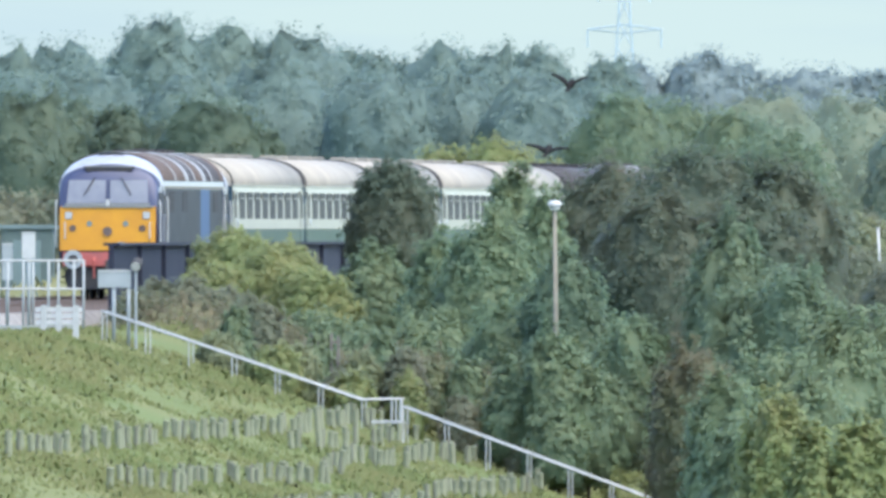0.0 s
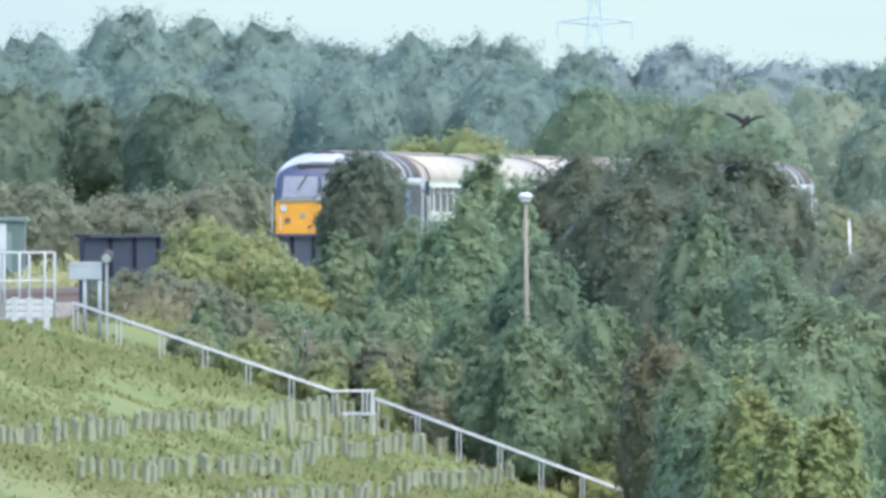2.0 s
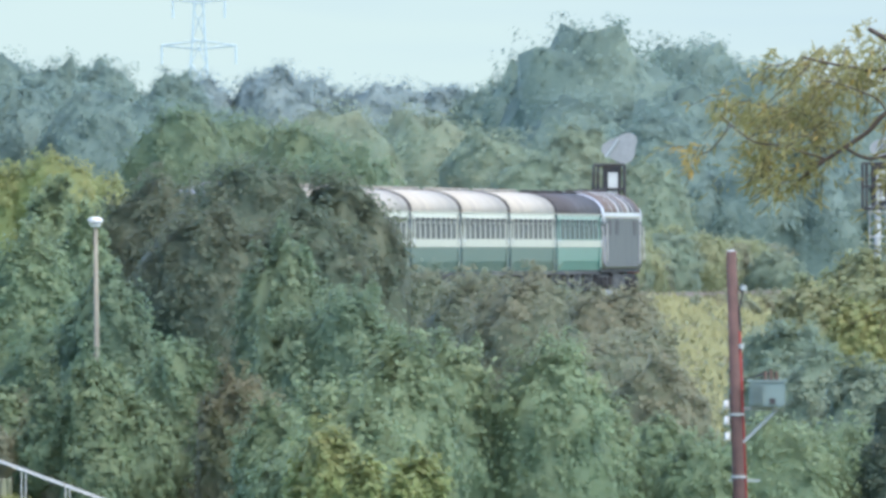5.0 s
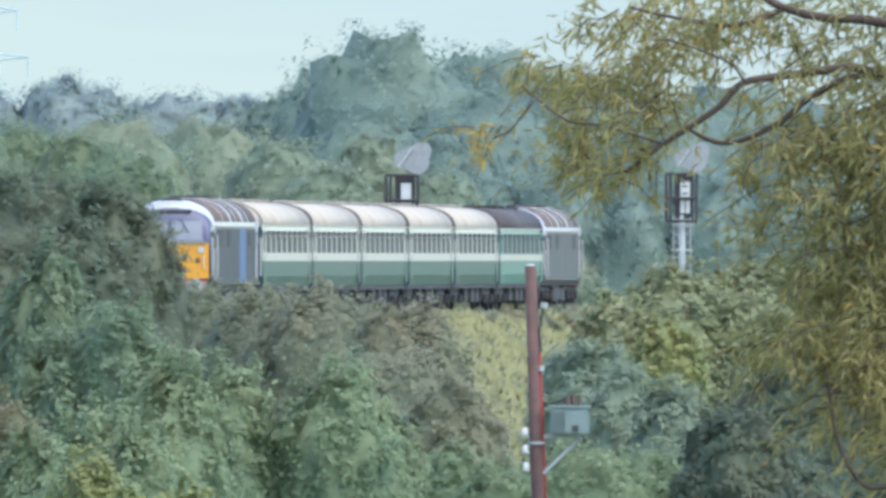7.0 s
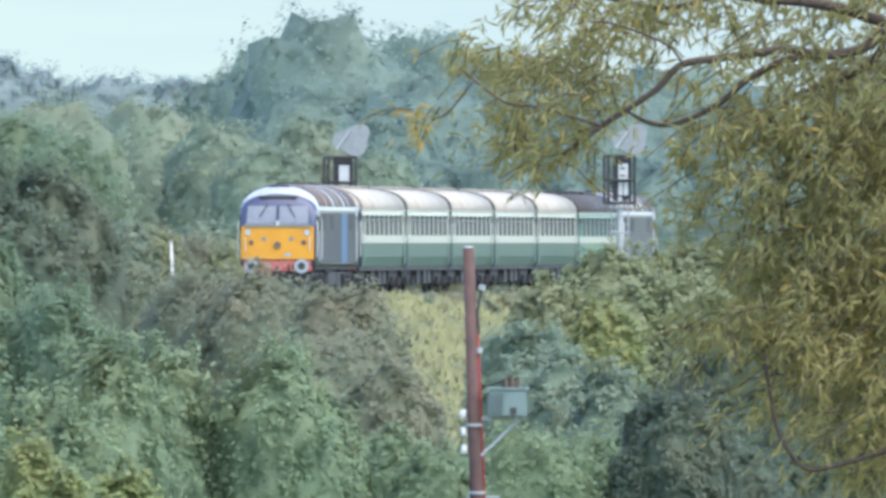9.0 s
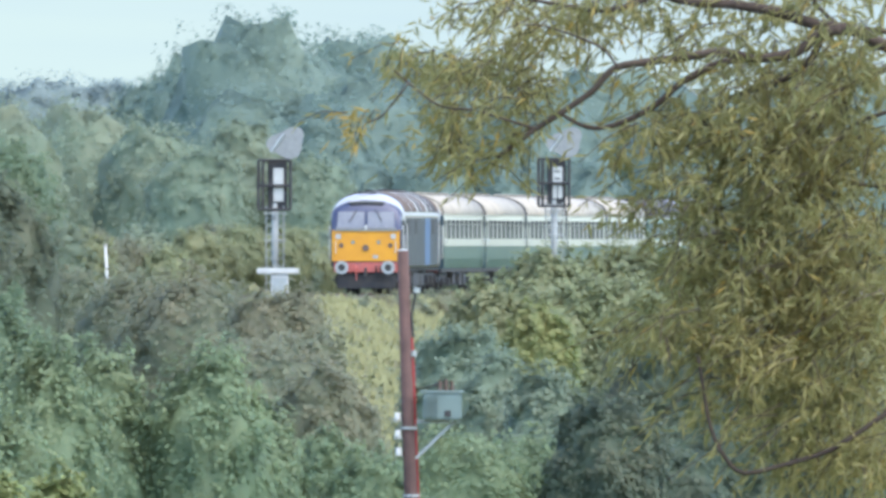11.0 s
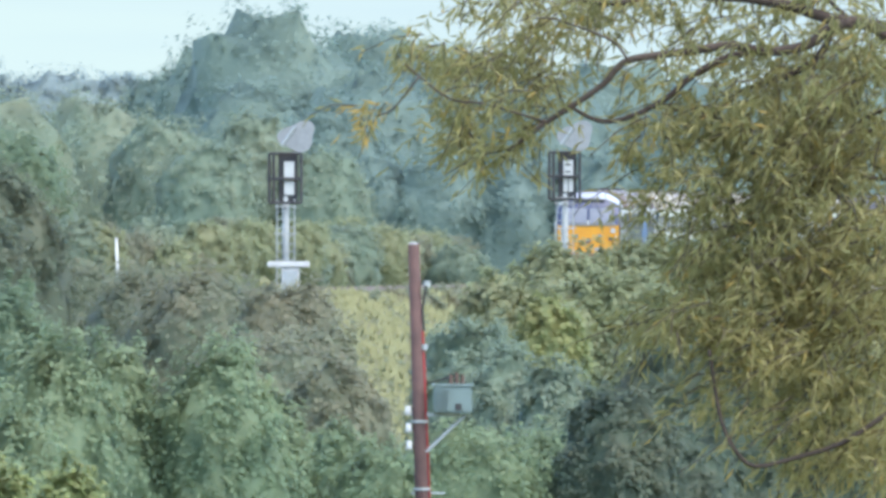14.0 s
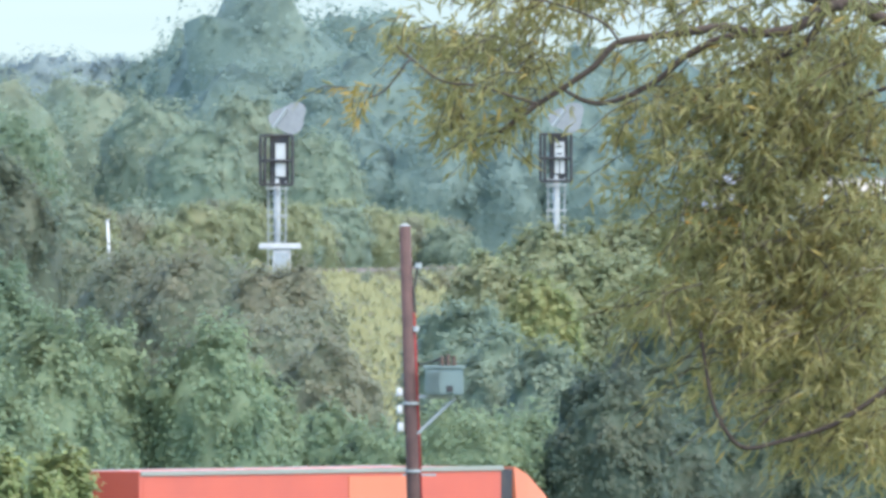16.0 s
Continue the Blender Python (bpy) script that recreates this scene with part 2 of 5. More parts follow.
def ground_z(x, y):
    u = x - track_x(min(max(y, -400), 1500))
    n1 = noise.noise(Vector((x * 0.05, y * 0.03, 0.3)))
    n2 = noise.noise(Vector((x * 0.3, y * 0.12, 2.3)))
    if u > 7.0:
        z = -0.62 - (u - 7.0) * 0.35 + 0.22 * n2
    elif u > -8.0:
        z = -0.62
    else:
        z = -0.62 + 0.25 * n2 + min(0.5, (-8 - u) * 0.03) + 0.3 * n1
    q = Vector((x, y, 0)) - ROAD_P
    off = abs(q.dot(ROAD_N))
    base = FLOOR + 0.5 * n1 * min(1.0, max(0.0, (off - 6) / 12)) - (0.15 if off < 6 else 0.0)
    fade = min(1.0, max(0.0, (y - 150) / 200.0)) * min(1.0, max(0.0, (1900 - y) / 300.0))
    z = max(z, base)
    return base + (z - base) * fade


def make_ground():
    xs = sorted(set([-2500, -1200, -600, -300, -160, -110, -80, 80, 110, 160, 300, 600, 1200, 2500] + [-64 + 1.6 * i for i in range(81)]))
    ys = sorted(set([-1500, -600, -200, -60, 60, 150, 220, 280, 340, 390, 430] + [450 + 9 * i for i in range(90)] + [1290, 1340, 1400, 1500, 1650, 1800, 2000, 2600, 3400, 4700]))
    bm = bmesh.new()
    grid = [[bm.verts.new((x, y, ground_z(x, y))) for x in xs] for y in ys]
    for j in range(len(ys) - 1):
        for i in range(len(xs) - 1):
            bm.faces.new((grid[j][i], grid[j][i + 1], grid[j + 1][i + 1], grid[j + 1][i]))
    g = part("ground", bm, M["grass"], None, "rough meadow grass on a sloping railway embankment", True)
    tagged(g, "", "ground", "", "structure")


def make_track():
    ys = [330 + 12 * i for i in range(105)]
    for off, nm in ((0.0, "ballast_bed"), (-3.5, "ballast_bed")):
        secs = []
        for y in ys:
            x, z = track_x(y) + off, -0.62
            secs.append([(x - 1.72, y, z - 0.05), (x + 1.72, y, z - 0.05), (x + 1.35, y, z + 0.34), (x - 1.35, y, z + 0.34)])
        ob = part(nm, loft(secs), M["ballast"], None, "grey stone ballast bed under the railway track")
        tagged(ob, "", "ballast", "", "structure")
        for s in (-0.755, 0.755):
            secs = [[(track_x(y) + off + s + a, y, b) for a, b in ((-0.07, -0.26), (0.07, -0.26), (0.035, -0.12), (0.035, 0.0), (-0.035, 0.0), (-0.035, -0.12))] for y in ys]
            ob = part("rail", loft(secs), M["rust"], None, "worn steel running rail on ballast")
            tagged(ob, "", "rail", "", "structure")


make_ground()
make_track()


# ---- trees and bushes ----
def ball():
    bm = bmesh.new()
    bmesh.ops.create_icosphere(bm, subdivisions=3, radius=1)
    v = np.array([q.co[:] for q in bm.verts])
    f_ = np.array([[q.index for q in fc.verts] for fc in bm.faces])
    bm.free()
    return v / np.linalg.norm(v, axis=1)[:, None], f_


BALL_V, BALL_F = ball()


def leaves_mesh(name, pts, nrm, size, seed, long=1.0, droop=0.0, jitter=0.3, core=None, shade=None, simple=False):
    """One small folded leaf clump at each point, turned about its normal; core: the dense inner foliage under them, places and normals."""
    rng = np.random.default_rng(seed)
    n = len(pts)
    nrm = nrm / (np.linalg.norm(nrm, axis=1)[:, None] + 1e-9) + rng.normal(0, jitter, (n, 3))
    nrm /= np.linalg.norm(nrm, axis=1)[:, None] + 1e-9
    a = rng.normal(0, 1, (n, 3))
    a[:, 2] -= droop
    a -= nrm * (a * nrm).sum(1)[:, None]
    a /= np.linalg.norm(a, axis=1)[:, None] + 1e-9
    b = np.cross(nrm, a)
    s = size * rng.uniform(0.6, 1.35, (n, 1))
    v = np.empty((n, 4, 3))
    v[:, 0] = pts - a * s * 0.55 * long
    v[:, 1] = pts + b * s * 0.33 - nrm * s * 0.12
    v[:, 2] = pts + a * s * 0.55 * long - nrm * s * 0.1
    v[:, 3] = pts - b * s * 0.33 - nrm * s * 0.12
    V = [v.reshape(-1, 3)]
    S = [np.repeat(nrm if shade is None else shade + rng.normal(0, 0.12, (n, 3)), 4, axis=0)]
    F = [(np.arange(n)[:, None] * 4 + np.array([3, 2, 1] if simple else [0, 2, 1, 0, 3, 2])[None, :]).reshape(-1, 3)]
    if core is not None:
        V.append(core[0])
        F.append(BALL_F + 4 * n)
        S.append(core[1])
    V, F = np.concatenate(V), np.concatenate(F)
    me = bpy.data.meshes.new(name)
    me.vertices.add(len(V))
    me.vertices.foreach_set("co", V.reshape(-1).astype(np.float32))
    me.loops.add(3 * len(F))
    me.loops.foreach_set("vertex_index", F.reshape(-1).astype(np.int32))
    me.polygons.add(len(F))
    me.polygons.foreach_set("loop_start", (np.arange(len(F)) * 3).astype(np.int32))
    smooth = np.ones(len(F), dtype=bool)
    smooth[:n if simple else 2 * n] = False
    me.polygons.foreach_set("use_smooth", smooth)
    me.update()
    if shade is not None:
        S = np.concatenate(S)
        S /= np.linalg.norm(S, axis=1)[:, None] + 1e-9
        me.polygons.foreach_set("use_smooth", np.ones(len(F), dtype=bool))
        me.normals_split_custom_set_from_vertices(S.astype(np.float32))
    return me


STYLES = {
    # crown depth in widths, billows, their height, their breadth, taper to the top, upright shoots, fullness
    "oak": (1.3, 60, 0.36, 0.27, 0.1, 0.35, 2.2),
    "round": (1.3, 64, 0.24, 0.24, 0.12, 0.4, 2.3),
    "bush": (1.3, 60, 0.20, 0.24, 0.12, 0.9, 2.5),
    "shoot": (1.5, 52, 0.36, 0.26, 0.30, 1.6, 2.1),
    "hedge": (1.2, 56, 0.22, 0.24, 0.15, 1.5, 2.5),
}


def plant(kind, x, y, top, width, material, label, style="bush", leaf_size=0.24, dense=1.0, seed=1, base=None, group=""):
    rng = np.random.default_rng(seed)
    z0 = ground_z(x, y) - 0.1 if base is None else base
    h = max(0.7, top - z0)
    deep, billows, high, broad, taper, shoots, full = STYLES[style]
    shoots *= 0.35 if y > 1050 else 1.0
    t = thing(kind, label, "tree" if kind == "tree" else kind, pose(x, y, z0, 0, 0, rng.uniform(0, 360)), group)
    w = width / 2
    low = max(-0.3, h - max(deep * width, 2.5))
    if style in ("bush", "shoot", "hedge"):
        low = min(low, 0.12 * h)
    depth = h - low
    cz = low + depth * 0.5
    lean = rng.normal(0, 0.08, 2) * w
    centre = np.array([lean[0], lean[1], cz])
    half = np.array([w, w, depth * 0.5])
    # directions and heights of the billows that shape the crown
    k = np.arange(billows) + 0.5
    zz = 1 - 1.75 * k / billows
    an = k * 2.399963 + rng.normal(0, 0.25, billows)
    B = np.stack([np.sqrt(1 - zz * zz) * np.cos(an), np.sqrt(1 - zz * zz) * np.sin(an), zz], 1) + rng.normal(0, 0.12, (billows, 3))
    B /= np.linalg.norm(B, axis=1)[:, None]
    tall = rng.uniform(0.35, 1.0, billows)
    wide = broad * rng.uniform(0.75, 1.3, billows)

    def shell(d):
        """Places on the crown's outside in the directions d, and the way each one faces."""
        sup = (np.abs(d) ** full).sum(1) ** (-1 / full)
        near = np.arccos(np.clip(d @ B.T, -1, 1)) / wide
        lift = tall * np.exp(-near ** 2)
        best = lift.argmax(1)
        fine = 0.035 * np.sin(d[:, 0] * 13 + seed) * np.sin(d[:, 1] * 11 + seed * 2) + 0.03 * np.sin(d[:, 2] * 17 + d[:, 0] * 7)
        r = sup * (1.0 - high + high * lift.max(1) * 1.15 + fine)
        q = d * r[:, None]
        q[:, :2] *= (1 - taper * (q[:, 2:] * 0.5 + 0.5) ** 1.5)
        face = d * 0.75 + (d - B[best]) * 0.9
        face[:, 2] += 0.12
        return q * half * np.array([1.0, 1.0, rise]), face / np.linalg.norm(face, axis=1)[:, None]

    rise = 1.0
    rise = half[2] / shell(BALL_V)[0][:, 2].max()
    # trunk and limbs
    bm = bmesh.new()
    th = cz
    r0 = max(0.04, 0.013 * h)
    tube([(0, 0, -0.2), (lean[0] * 0.3, lean[1] * 0.3, th * 0.5), (lean[0], lean[1], th)], [r0 * 1.25, r0 * 0.9, r0 * 0.55], 7, bm)
    tips, _ = shell(B[::4])
    for q in tips * 0.8 + centre:
        s = rng.uniform(0.5, 0.95)
        tube([(lean[0] * s, lean[1] * s, th * s), ((lean[0] * s + q[0]) * 0.5, (lean[1] * s + q[1]) * 0.5, (th * s + q[2]) * 0.55), q], [r0 * 0.5, r0 * 0.32, r0 * 0.12], 5, bm)
    part("trunk", bm, M["bark"], t)
    # leaves: an even coat, tufts that stand out of it, shoots that break the outline
    area = 4 * math.pi * w * (w + depth) * 0.5 * 0.8
    cap = 11500 if y < 760 else 8000
    leaf_size *= 0.72
    want = dense * 4.0 * area / leaf_size ** 2
    total = int(min(want, cap))
    leaf_size *= max(1.0, math.sqrt(want / cap) ** 0.35)

    def ways(m):
        d = rng.normal(0, 1, (m, 3))
        d /= np.linalg.norm(d, axis=1)[:, None]
        return d[d[:, 2] > rng.uniform(-1.0, 0.25, m)]

    d = ways(int(total * 0.5))
    q, f_ = shell(d)
    P, N = [q * rng.uniform(0.95, 1.02, (len(d), 1)) + centre], [f_]
    d = ways(int(total * 0.5 / 12))
    q, f_ = shell(d)
    size = min(0.12 * w, 2.4 * leaf_size)
    q = q + f_ * rng.uniform(0.0, 1.1, (len(d), 1)) * size
    P.append(np.repeat(q, 12, 0) + rng.normal(0, size * 0.42, (12 * len(d), 3)) + centre)
    N.append(np.repeat(f_, 12, 0))
    if shoots:
        d = ways(int(10 + 26 * shoots))
        d = d[d[:, 2] > 0.05]
        q, f_ = shell(d)
        for c, g in zip(q + centre, f_):
            long = rng.uniform(0.25, 1.0) ** 1.4 * (0.3 + 0.5 * shoots) * min(0.9, 0.45 * w)
            m = int(10 + 20 * long / (2.2 * leaf_size))
            s = rng.uniform(-0.35, 1, (m, 1))
            up = np.array([g[0] * 0.35, g[1] * 0.35, 1.0])
            P.append(c + s * up * long + rng.normal(0, 1, (m, 3)) * leaf_size * (1.0 - 0.65 * s))
            N.append(np.tile(g + np.array([0, 0, 0.2]), (m, 1)))
    P, N = np.concatenate(P), np.concatenate(N)
    keep = (P[:, 2] > 0.05) & (P[:, 2] < h + 0.35)
    q, f_ = shell(BALL_V)
    q = q * 0.965 + centre
    q[:, 2] = np.maximum(q[:, 2], -0.3)
    form = N + rng.normal(0, 0.2, N.shape)
    me = leaves_mesh("crown", P[keep], N[keep], leaf_size * (1.3 if y >= 760 else 1.0), seed + 7, 1.15, -0.4, 0.18, (q, f_), form[keep], y >= 760)
    me.materials.append(M[material])
    cr = new("crown", me)
    cr.parent = t
    return t


SEED = [10]


def grow(rows, kind, material, label, style, leaf_size, dense=1.0, base=None, group="", spread=1.3):
    for x, y, top, width in rows:
        SEED[0] += 1
        width *= spread
        if style == "hedge":
            top += math.sin(SEED[0] * 2.1) * 0.35 - 0.15
        plant(kind, x, y, top, width, material, label, style, leaf_size, dense, SEED[0], base, group)


# the far wood along the horizon, with the haze tinted into its leaves
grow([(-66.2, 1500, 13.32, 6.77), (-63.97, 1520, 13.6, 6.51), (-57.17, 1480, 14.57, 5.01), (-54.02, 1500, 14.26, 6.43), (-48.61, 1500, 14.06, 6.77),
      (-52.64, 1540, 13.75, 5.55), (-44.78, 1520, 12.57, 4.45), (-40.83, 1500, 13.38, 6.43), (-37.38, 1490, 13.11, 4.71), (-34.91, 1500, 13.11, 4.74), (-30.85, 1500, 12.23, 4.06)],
     "tree", "l_far_haze", "tall broad-leaved tree in a distant wood, haze in its leaf colour", "oak", 0.24, 0.75, FLOOR, "distant wood", 1.45)
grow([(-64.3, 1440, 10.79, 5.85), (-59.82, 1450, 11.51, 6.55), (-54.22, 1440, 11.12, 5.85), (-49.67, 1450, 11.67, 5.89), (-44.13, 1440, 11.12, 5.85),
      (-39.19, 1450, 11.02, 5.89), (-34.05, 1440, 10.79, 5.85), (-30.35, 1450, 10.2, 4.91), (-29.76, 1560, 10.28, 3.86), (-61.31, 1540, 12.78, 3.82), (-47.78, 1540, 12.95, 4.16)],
     "tree", "l_far_haze", "dense lower tree in a distant wood, haze in its leaf colour", "round", 0.27, 0.6, FLOOR, "distant wood", 1.45)
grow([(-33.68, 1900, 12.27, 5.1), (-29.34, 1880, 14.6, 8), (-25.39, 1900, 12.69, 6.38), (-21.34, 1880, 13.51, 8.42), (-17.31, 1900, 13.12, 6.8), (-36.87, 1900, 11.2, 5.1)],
     "tree", "l_fard_haze", "far tree on the skyline, haze in its leaf colour", "round", 0.34, 0.6, FLOOR, "skyline trees", 1.45)
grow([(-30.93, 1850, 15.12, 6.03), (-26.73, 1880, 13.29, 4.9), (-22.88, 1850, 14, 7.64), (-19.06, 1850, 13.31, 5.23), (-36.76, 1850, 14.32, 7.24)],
     "tree", "l_fard_haze", "far tree on the skyline, haze in its leaf colour", "round", 0.34, 0.6, FLOOR, "skyline trees", 1.45)
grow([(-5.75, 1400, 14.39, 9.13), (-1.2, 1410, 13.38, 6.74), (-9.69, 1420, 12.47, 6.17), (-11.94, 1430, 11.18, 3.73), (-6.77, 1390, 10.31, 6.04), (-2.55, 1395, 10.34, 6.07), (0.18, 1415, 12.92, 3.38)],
     "tree", "l_far_haze", "great spreading oak against the sky", "oak", 0.24, 0.755, FLOOR, "oak clump", 1.45)
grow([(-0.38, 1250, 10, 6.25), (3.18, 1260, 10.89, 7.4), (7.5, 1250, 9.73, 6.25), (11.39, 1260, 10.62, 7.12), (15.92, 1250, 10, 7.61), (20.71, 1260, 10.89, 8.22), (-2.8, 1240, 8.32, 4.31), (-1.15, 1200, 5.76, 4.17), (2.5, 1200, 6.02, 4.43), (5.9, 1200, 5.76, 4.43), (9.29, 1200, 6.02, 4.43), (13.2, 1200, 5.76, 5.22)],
     "tree", "l_far_haze", "broad tree beyond the railway, haze in its leaf colour", "round", 0.22, 0.7, FLOOR, "trees beyond the line", 1.45)
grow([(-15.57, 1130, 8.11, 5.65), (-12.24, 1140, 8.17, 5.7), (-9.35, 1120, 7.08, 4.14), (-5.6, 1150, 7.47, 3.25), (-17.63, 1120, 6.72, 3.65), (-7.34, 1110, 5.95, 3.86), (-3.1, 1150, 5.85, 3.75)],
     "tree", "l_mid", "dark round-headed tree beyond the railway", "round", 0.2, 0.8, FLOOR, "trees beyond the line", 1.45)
grow([(-21.76, 1060, 7.67, 3.88), (-19.51, 1070, 7.36, 4.16), (-16.91, 1060, 6.94, 3.88), (-14.6, 1050, 6.06, 3.61)],
     "tree", "l_blue", "pale green tree beyond the railway", "round", 0.2, 0.8, FLOOR, "trees beyond the line", 1.45)
grow([(-40.78, 900, 7.15, 4.16), (-39.21, 910, 6.83, 3.15), (-37.44, 905, 6.34, 2.09), (-35.85, 910, 5.95, 2.94), (-33.82, 900, 6.69, 3.53), (-32.43, 905, 5.88, 2.3), (-42.75, 900, 6.94, 3.33)],
     "tree", "l_oak", "dark oak beside the railway", "oak", 0.18, 0.8, -1.0, "oaks beside the line", 1.45)
grow([(-25.89, 1010, 5.56, 3.48), (-28.2, 1010, 5.02, 2.78), (-24.26, 1020, 5.12, 2.81)],
     "bush", "l_yellow", "yellow-green willow scrub behind the railway", "hedge", 0.18, 0.8, -1.0, "scrub behind the line")
grow([(-36.79, 800, 2.97, 3.16), (-34.93, 800, 2.87, 2.79), (-32.11, 830, 3.29, 3.47), (-29.8, 830, 3.29, 3.27), (-27.99, 840, 3.51, 2.92), (-33.84, 830, 3.01, 2.89)],
     "bush", "l_brown", "brownish bramble scrub behind the railway", "hedge", 0.2, 0.9, None, "scrub behind the line")
grow([(-11.65, 985, 1.38, 2.36), (-8.54, 1010, 1.89, 2.85), (-4.59, 1060, 2.13, 2.77), (-2.22, 1085, 2.51, 3.07), (1.22, 1100, 2.18, 2.63)],
     "bush", "l_tawny", "tawny bramble scrub behind the railway", "bush", 0.15, 0.9, None, "scrub behind the line")
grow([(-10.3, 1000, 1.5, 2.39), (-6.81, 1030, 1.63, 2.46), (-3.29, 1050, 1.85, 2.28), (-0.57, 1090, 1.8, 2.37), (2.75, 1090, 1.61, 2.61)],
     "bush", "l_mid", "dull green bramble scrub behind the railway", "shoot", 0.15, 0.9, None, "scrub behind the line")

# a tawny belt of scrub that follows the far side of the line
rng_s = random.Random(21)
for m_, lab, n_ in (("l_tawny", "tawny bramble scrub behind the railway", 20), ("l_mid", "dull green bramble scrub behind the railway", 10), ("l_brown", "brownish bramble scrub behind the railway", 11)):
    for k in range(n_):
        y = 975 + 140 * (k + rng_s.random()) / n_
        grow([(track_x(y) - rng_s.uniform(6.5, 10.0), y, rng_s.uniform(1.7, 2.6), rng_s.uniform(1.6, 2.6))], "bush", m_, lab, "hedge", 0.17, 0.9, None, "scrub behind the line")

# low brambles on the near edge of the line, under the coaches
for k in range(20):
    y = 870 + 150 * (k + rng_s.random()) / 20
    grow([(track_x(y) + rng_s.uniform(4.2, 7.5), y, rng_s.uniform(-0.45, 0.0), rng_s.uniform(1.2, 2.2))], "bush", ("l_bramble", "l_brown")[k % 2], "low dull brown bramble at the track edge", "hedge", 0.14, 0.9, None, "track edge brambles")

# the embankment side before the train
grow([(-19.55, 640, 3.7, 2.5)], "bush", "l_dark", "dark rounded hawthorn bush on the embankment", "bush", 0.13, 1.1, None, "", 1.1)
grow([(-22.55, 600, 1.75, 2.2), (-21.5, 598, 1.45, 2.3), (-20.34, 590, 0.75, 2.0), (-22.7, 590, 0.9, 1.8)],
     "bush", "l_yellow", "yellow-green sallow bush on the embankment", "bush", 0.13, 1.0, None, "sallow bushes", 1.15)
grow([(-18.99, 595, 1.57, 1.84), (-15.2, 590, 3.46, 1.83), (-15.72, 580, 2.4, 2.63), (-14.45, 585, 2.9, 1.81), (-16.82, 585, 1.64, 2.09)],
     "tree", "l_green", "young green ash tree on the embankment", "shoot", 0.13, 1.0, None, "young ash trees", 1.25)
grow([(-13.43, 625, 3.63, 3.4), (-10.98, 620, 3.89, 3.82), (-8.85, 620, 3.51, 3.09), (-12.01, 612, 2.94, 3.49), (-9.83, 612, 2.94, 3.19)],
     "bush", "l_dark", "large dark hawthorn thicket with a brownish tint", "bush", 0.14, 1.1, None, "hawthorn thicket", 1.2)
grow([(-9.55, 565, 2.38, 2.29), (-7.87, 545, 0.94, 2.87), (-9.11, 545, 0.35, 2.35), (-13.43, 570, 1.37, 2.31)],
     "tree", "l_blue", "leafy grey-green young tree below the railway", "shoot", 0.13, 1.0, None, "young trees below the line")
grow([(-17.05, 578, -0.29, 3.03), (-14.57, 572, 0.14, 2.73), (-11.71, 565, -0.24, 2.29), (-18.7, 578, -0.63, 2.48), (-13.53, 568, -1.07, 2.71), (-19.93, 582, -0.3, 2.22)],
     "tree", "l_green", "bushy young ash on the embankment side", "shoot", 0.13, 1.0, None, "young ash trees")
grow([(-23.46, 580, -0.29, 2.77), (-21.74, 578, -0.56, 2.76), (-19.96, 574, -0.82, 2.74), (-17.71, 572, -1.36, 2.73), (-15.61, 570, -1.48, 2.99), (-9.86, 535, -0.33, 1.93), (-16.21, 567, -2.28, 2.44), (-14.05, 567, -2.69, 2.98)],
     "bush", "l_bramble", "tangled bramble and hawthorn with reddish tint", "hedge", 0.13, 1.0, None, "bramble tangle")
grow([(-8.75, 510, -1.29, 2.1), (-7.9, 515, -1.07, 2.73), (-6.59, 530, -0.12, 2.55), (-12.4, 566, -3.09, 3.25), (-7.6, 468, -1.85, 2.62), (-7.4, 470, -2.67, 2.2), (-5.63, 465, -2.28, 2.6), (-6.73, 500, -1.11, 2.42)],
     "tree", "l_green", "leafy young tree in the valley scrub", "shoot", 0.12, 1.0, None, "valley scrub")
grow([(-23.9, 584, 0.7, 1.0), (-23.2, 584, 0.95, 1.2), (-24.3, 580, 0.1, 0.9), (-22.4, 582, 0.5, 1.3)], "bush", "l_brown", "brownish bramble before the plate girder", "hedge", 0.12, 1.0, None, "bramble tangle")
# rough growth along the stair, taller away from it
for k in range(30):
    x = -21.5 + 0.42 * k + rng_s.uniform(-0.25, 0.25)
    far_ = rng_s.uniform(0.0, 1.0)
    m_, lab = (("l_tawny", "tawny bramble beside the embankment stair"), ("l_green", "green sapling beside the embankment stair"), ("l_brown", "brownish hawthorn shoot beside the embankment stair"), ("l_yellow", "yellow-green sapling beside the embankment stair"))[k % 4]
    grow([(x, 557.8 + 8 * far_, -0.08 - (x + 24.16) * 0.342 + 0.25 + 1.5 * far_, rng_s.uniform(0.8, 1.3))], "bush", m_, lab, "shoot" if k % 2 else "hedge", 0.12, 1.0, None, "growth along the stair")
# below the line further on
grow([(-8.33, 560, 0.69, 2.8), (-9.8, 590, 1.21, 2.57), (-6.92, 545, -0.16, 2.13)],
     "tree", "l_blue", "leafy grey-green young tree below the railway", "shoot", 0.13, 1.0, None, "young trees below the line")
grow([(-5.13, 545, -0.18, 2.6), (-3.55, 545, -0.13, 2.83), (-2.33, 550, -1.12, 2.4), (-6.67, 550, -1.23, 2.74), (-4.42, 555, -1.49, 3)],
     "tree", "l_green", "bushy young ash on the embankment side", "shoot", 0.12, 1.0, None, "young ash trees")
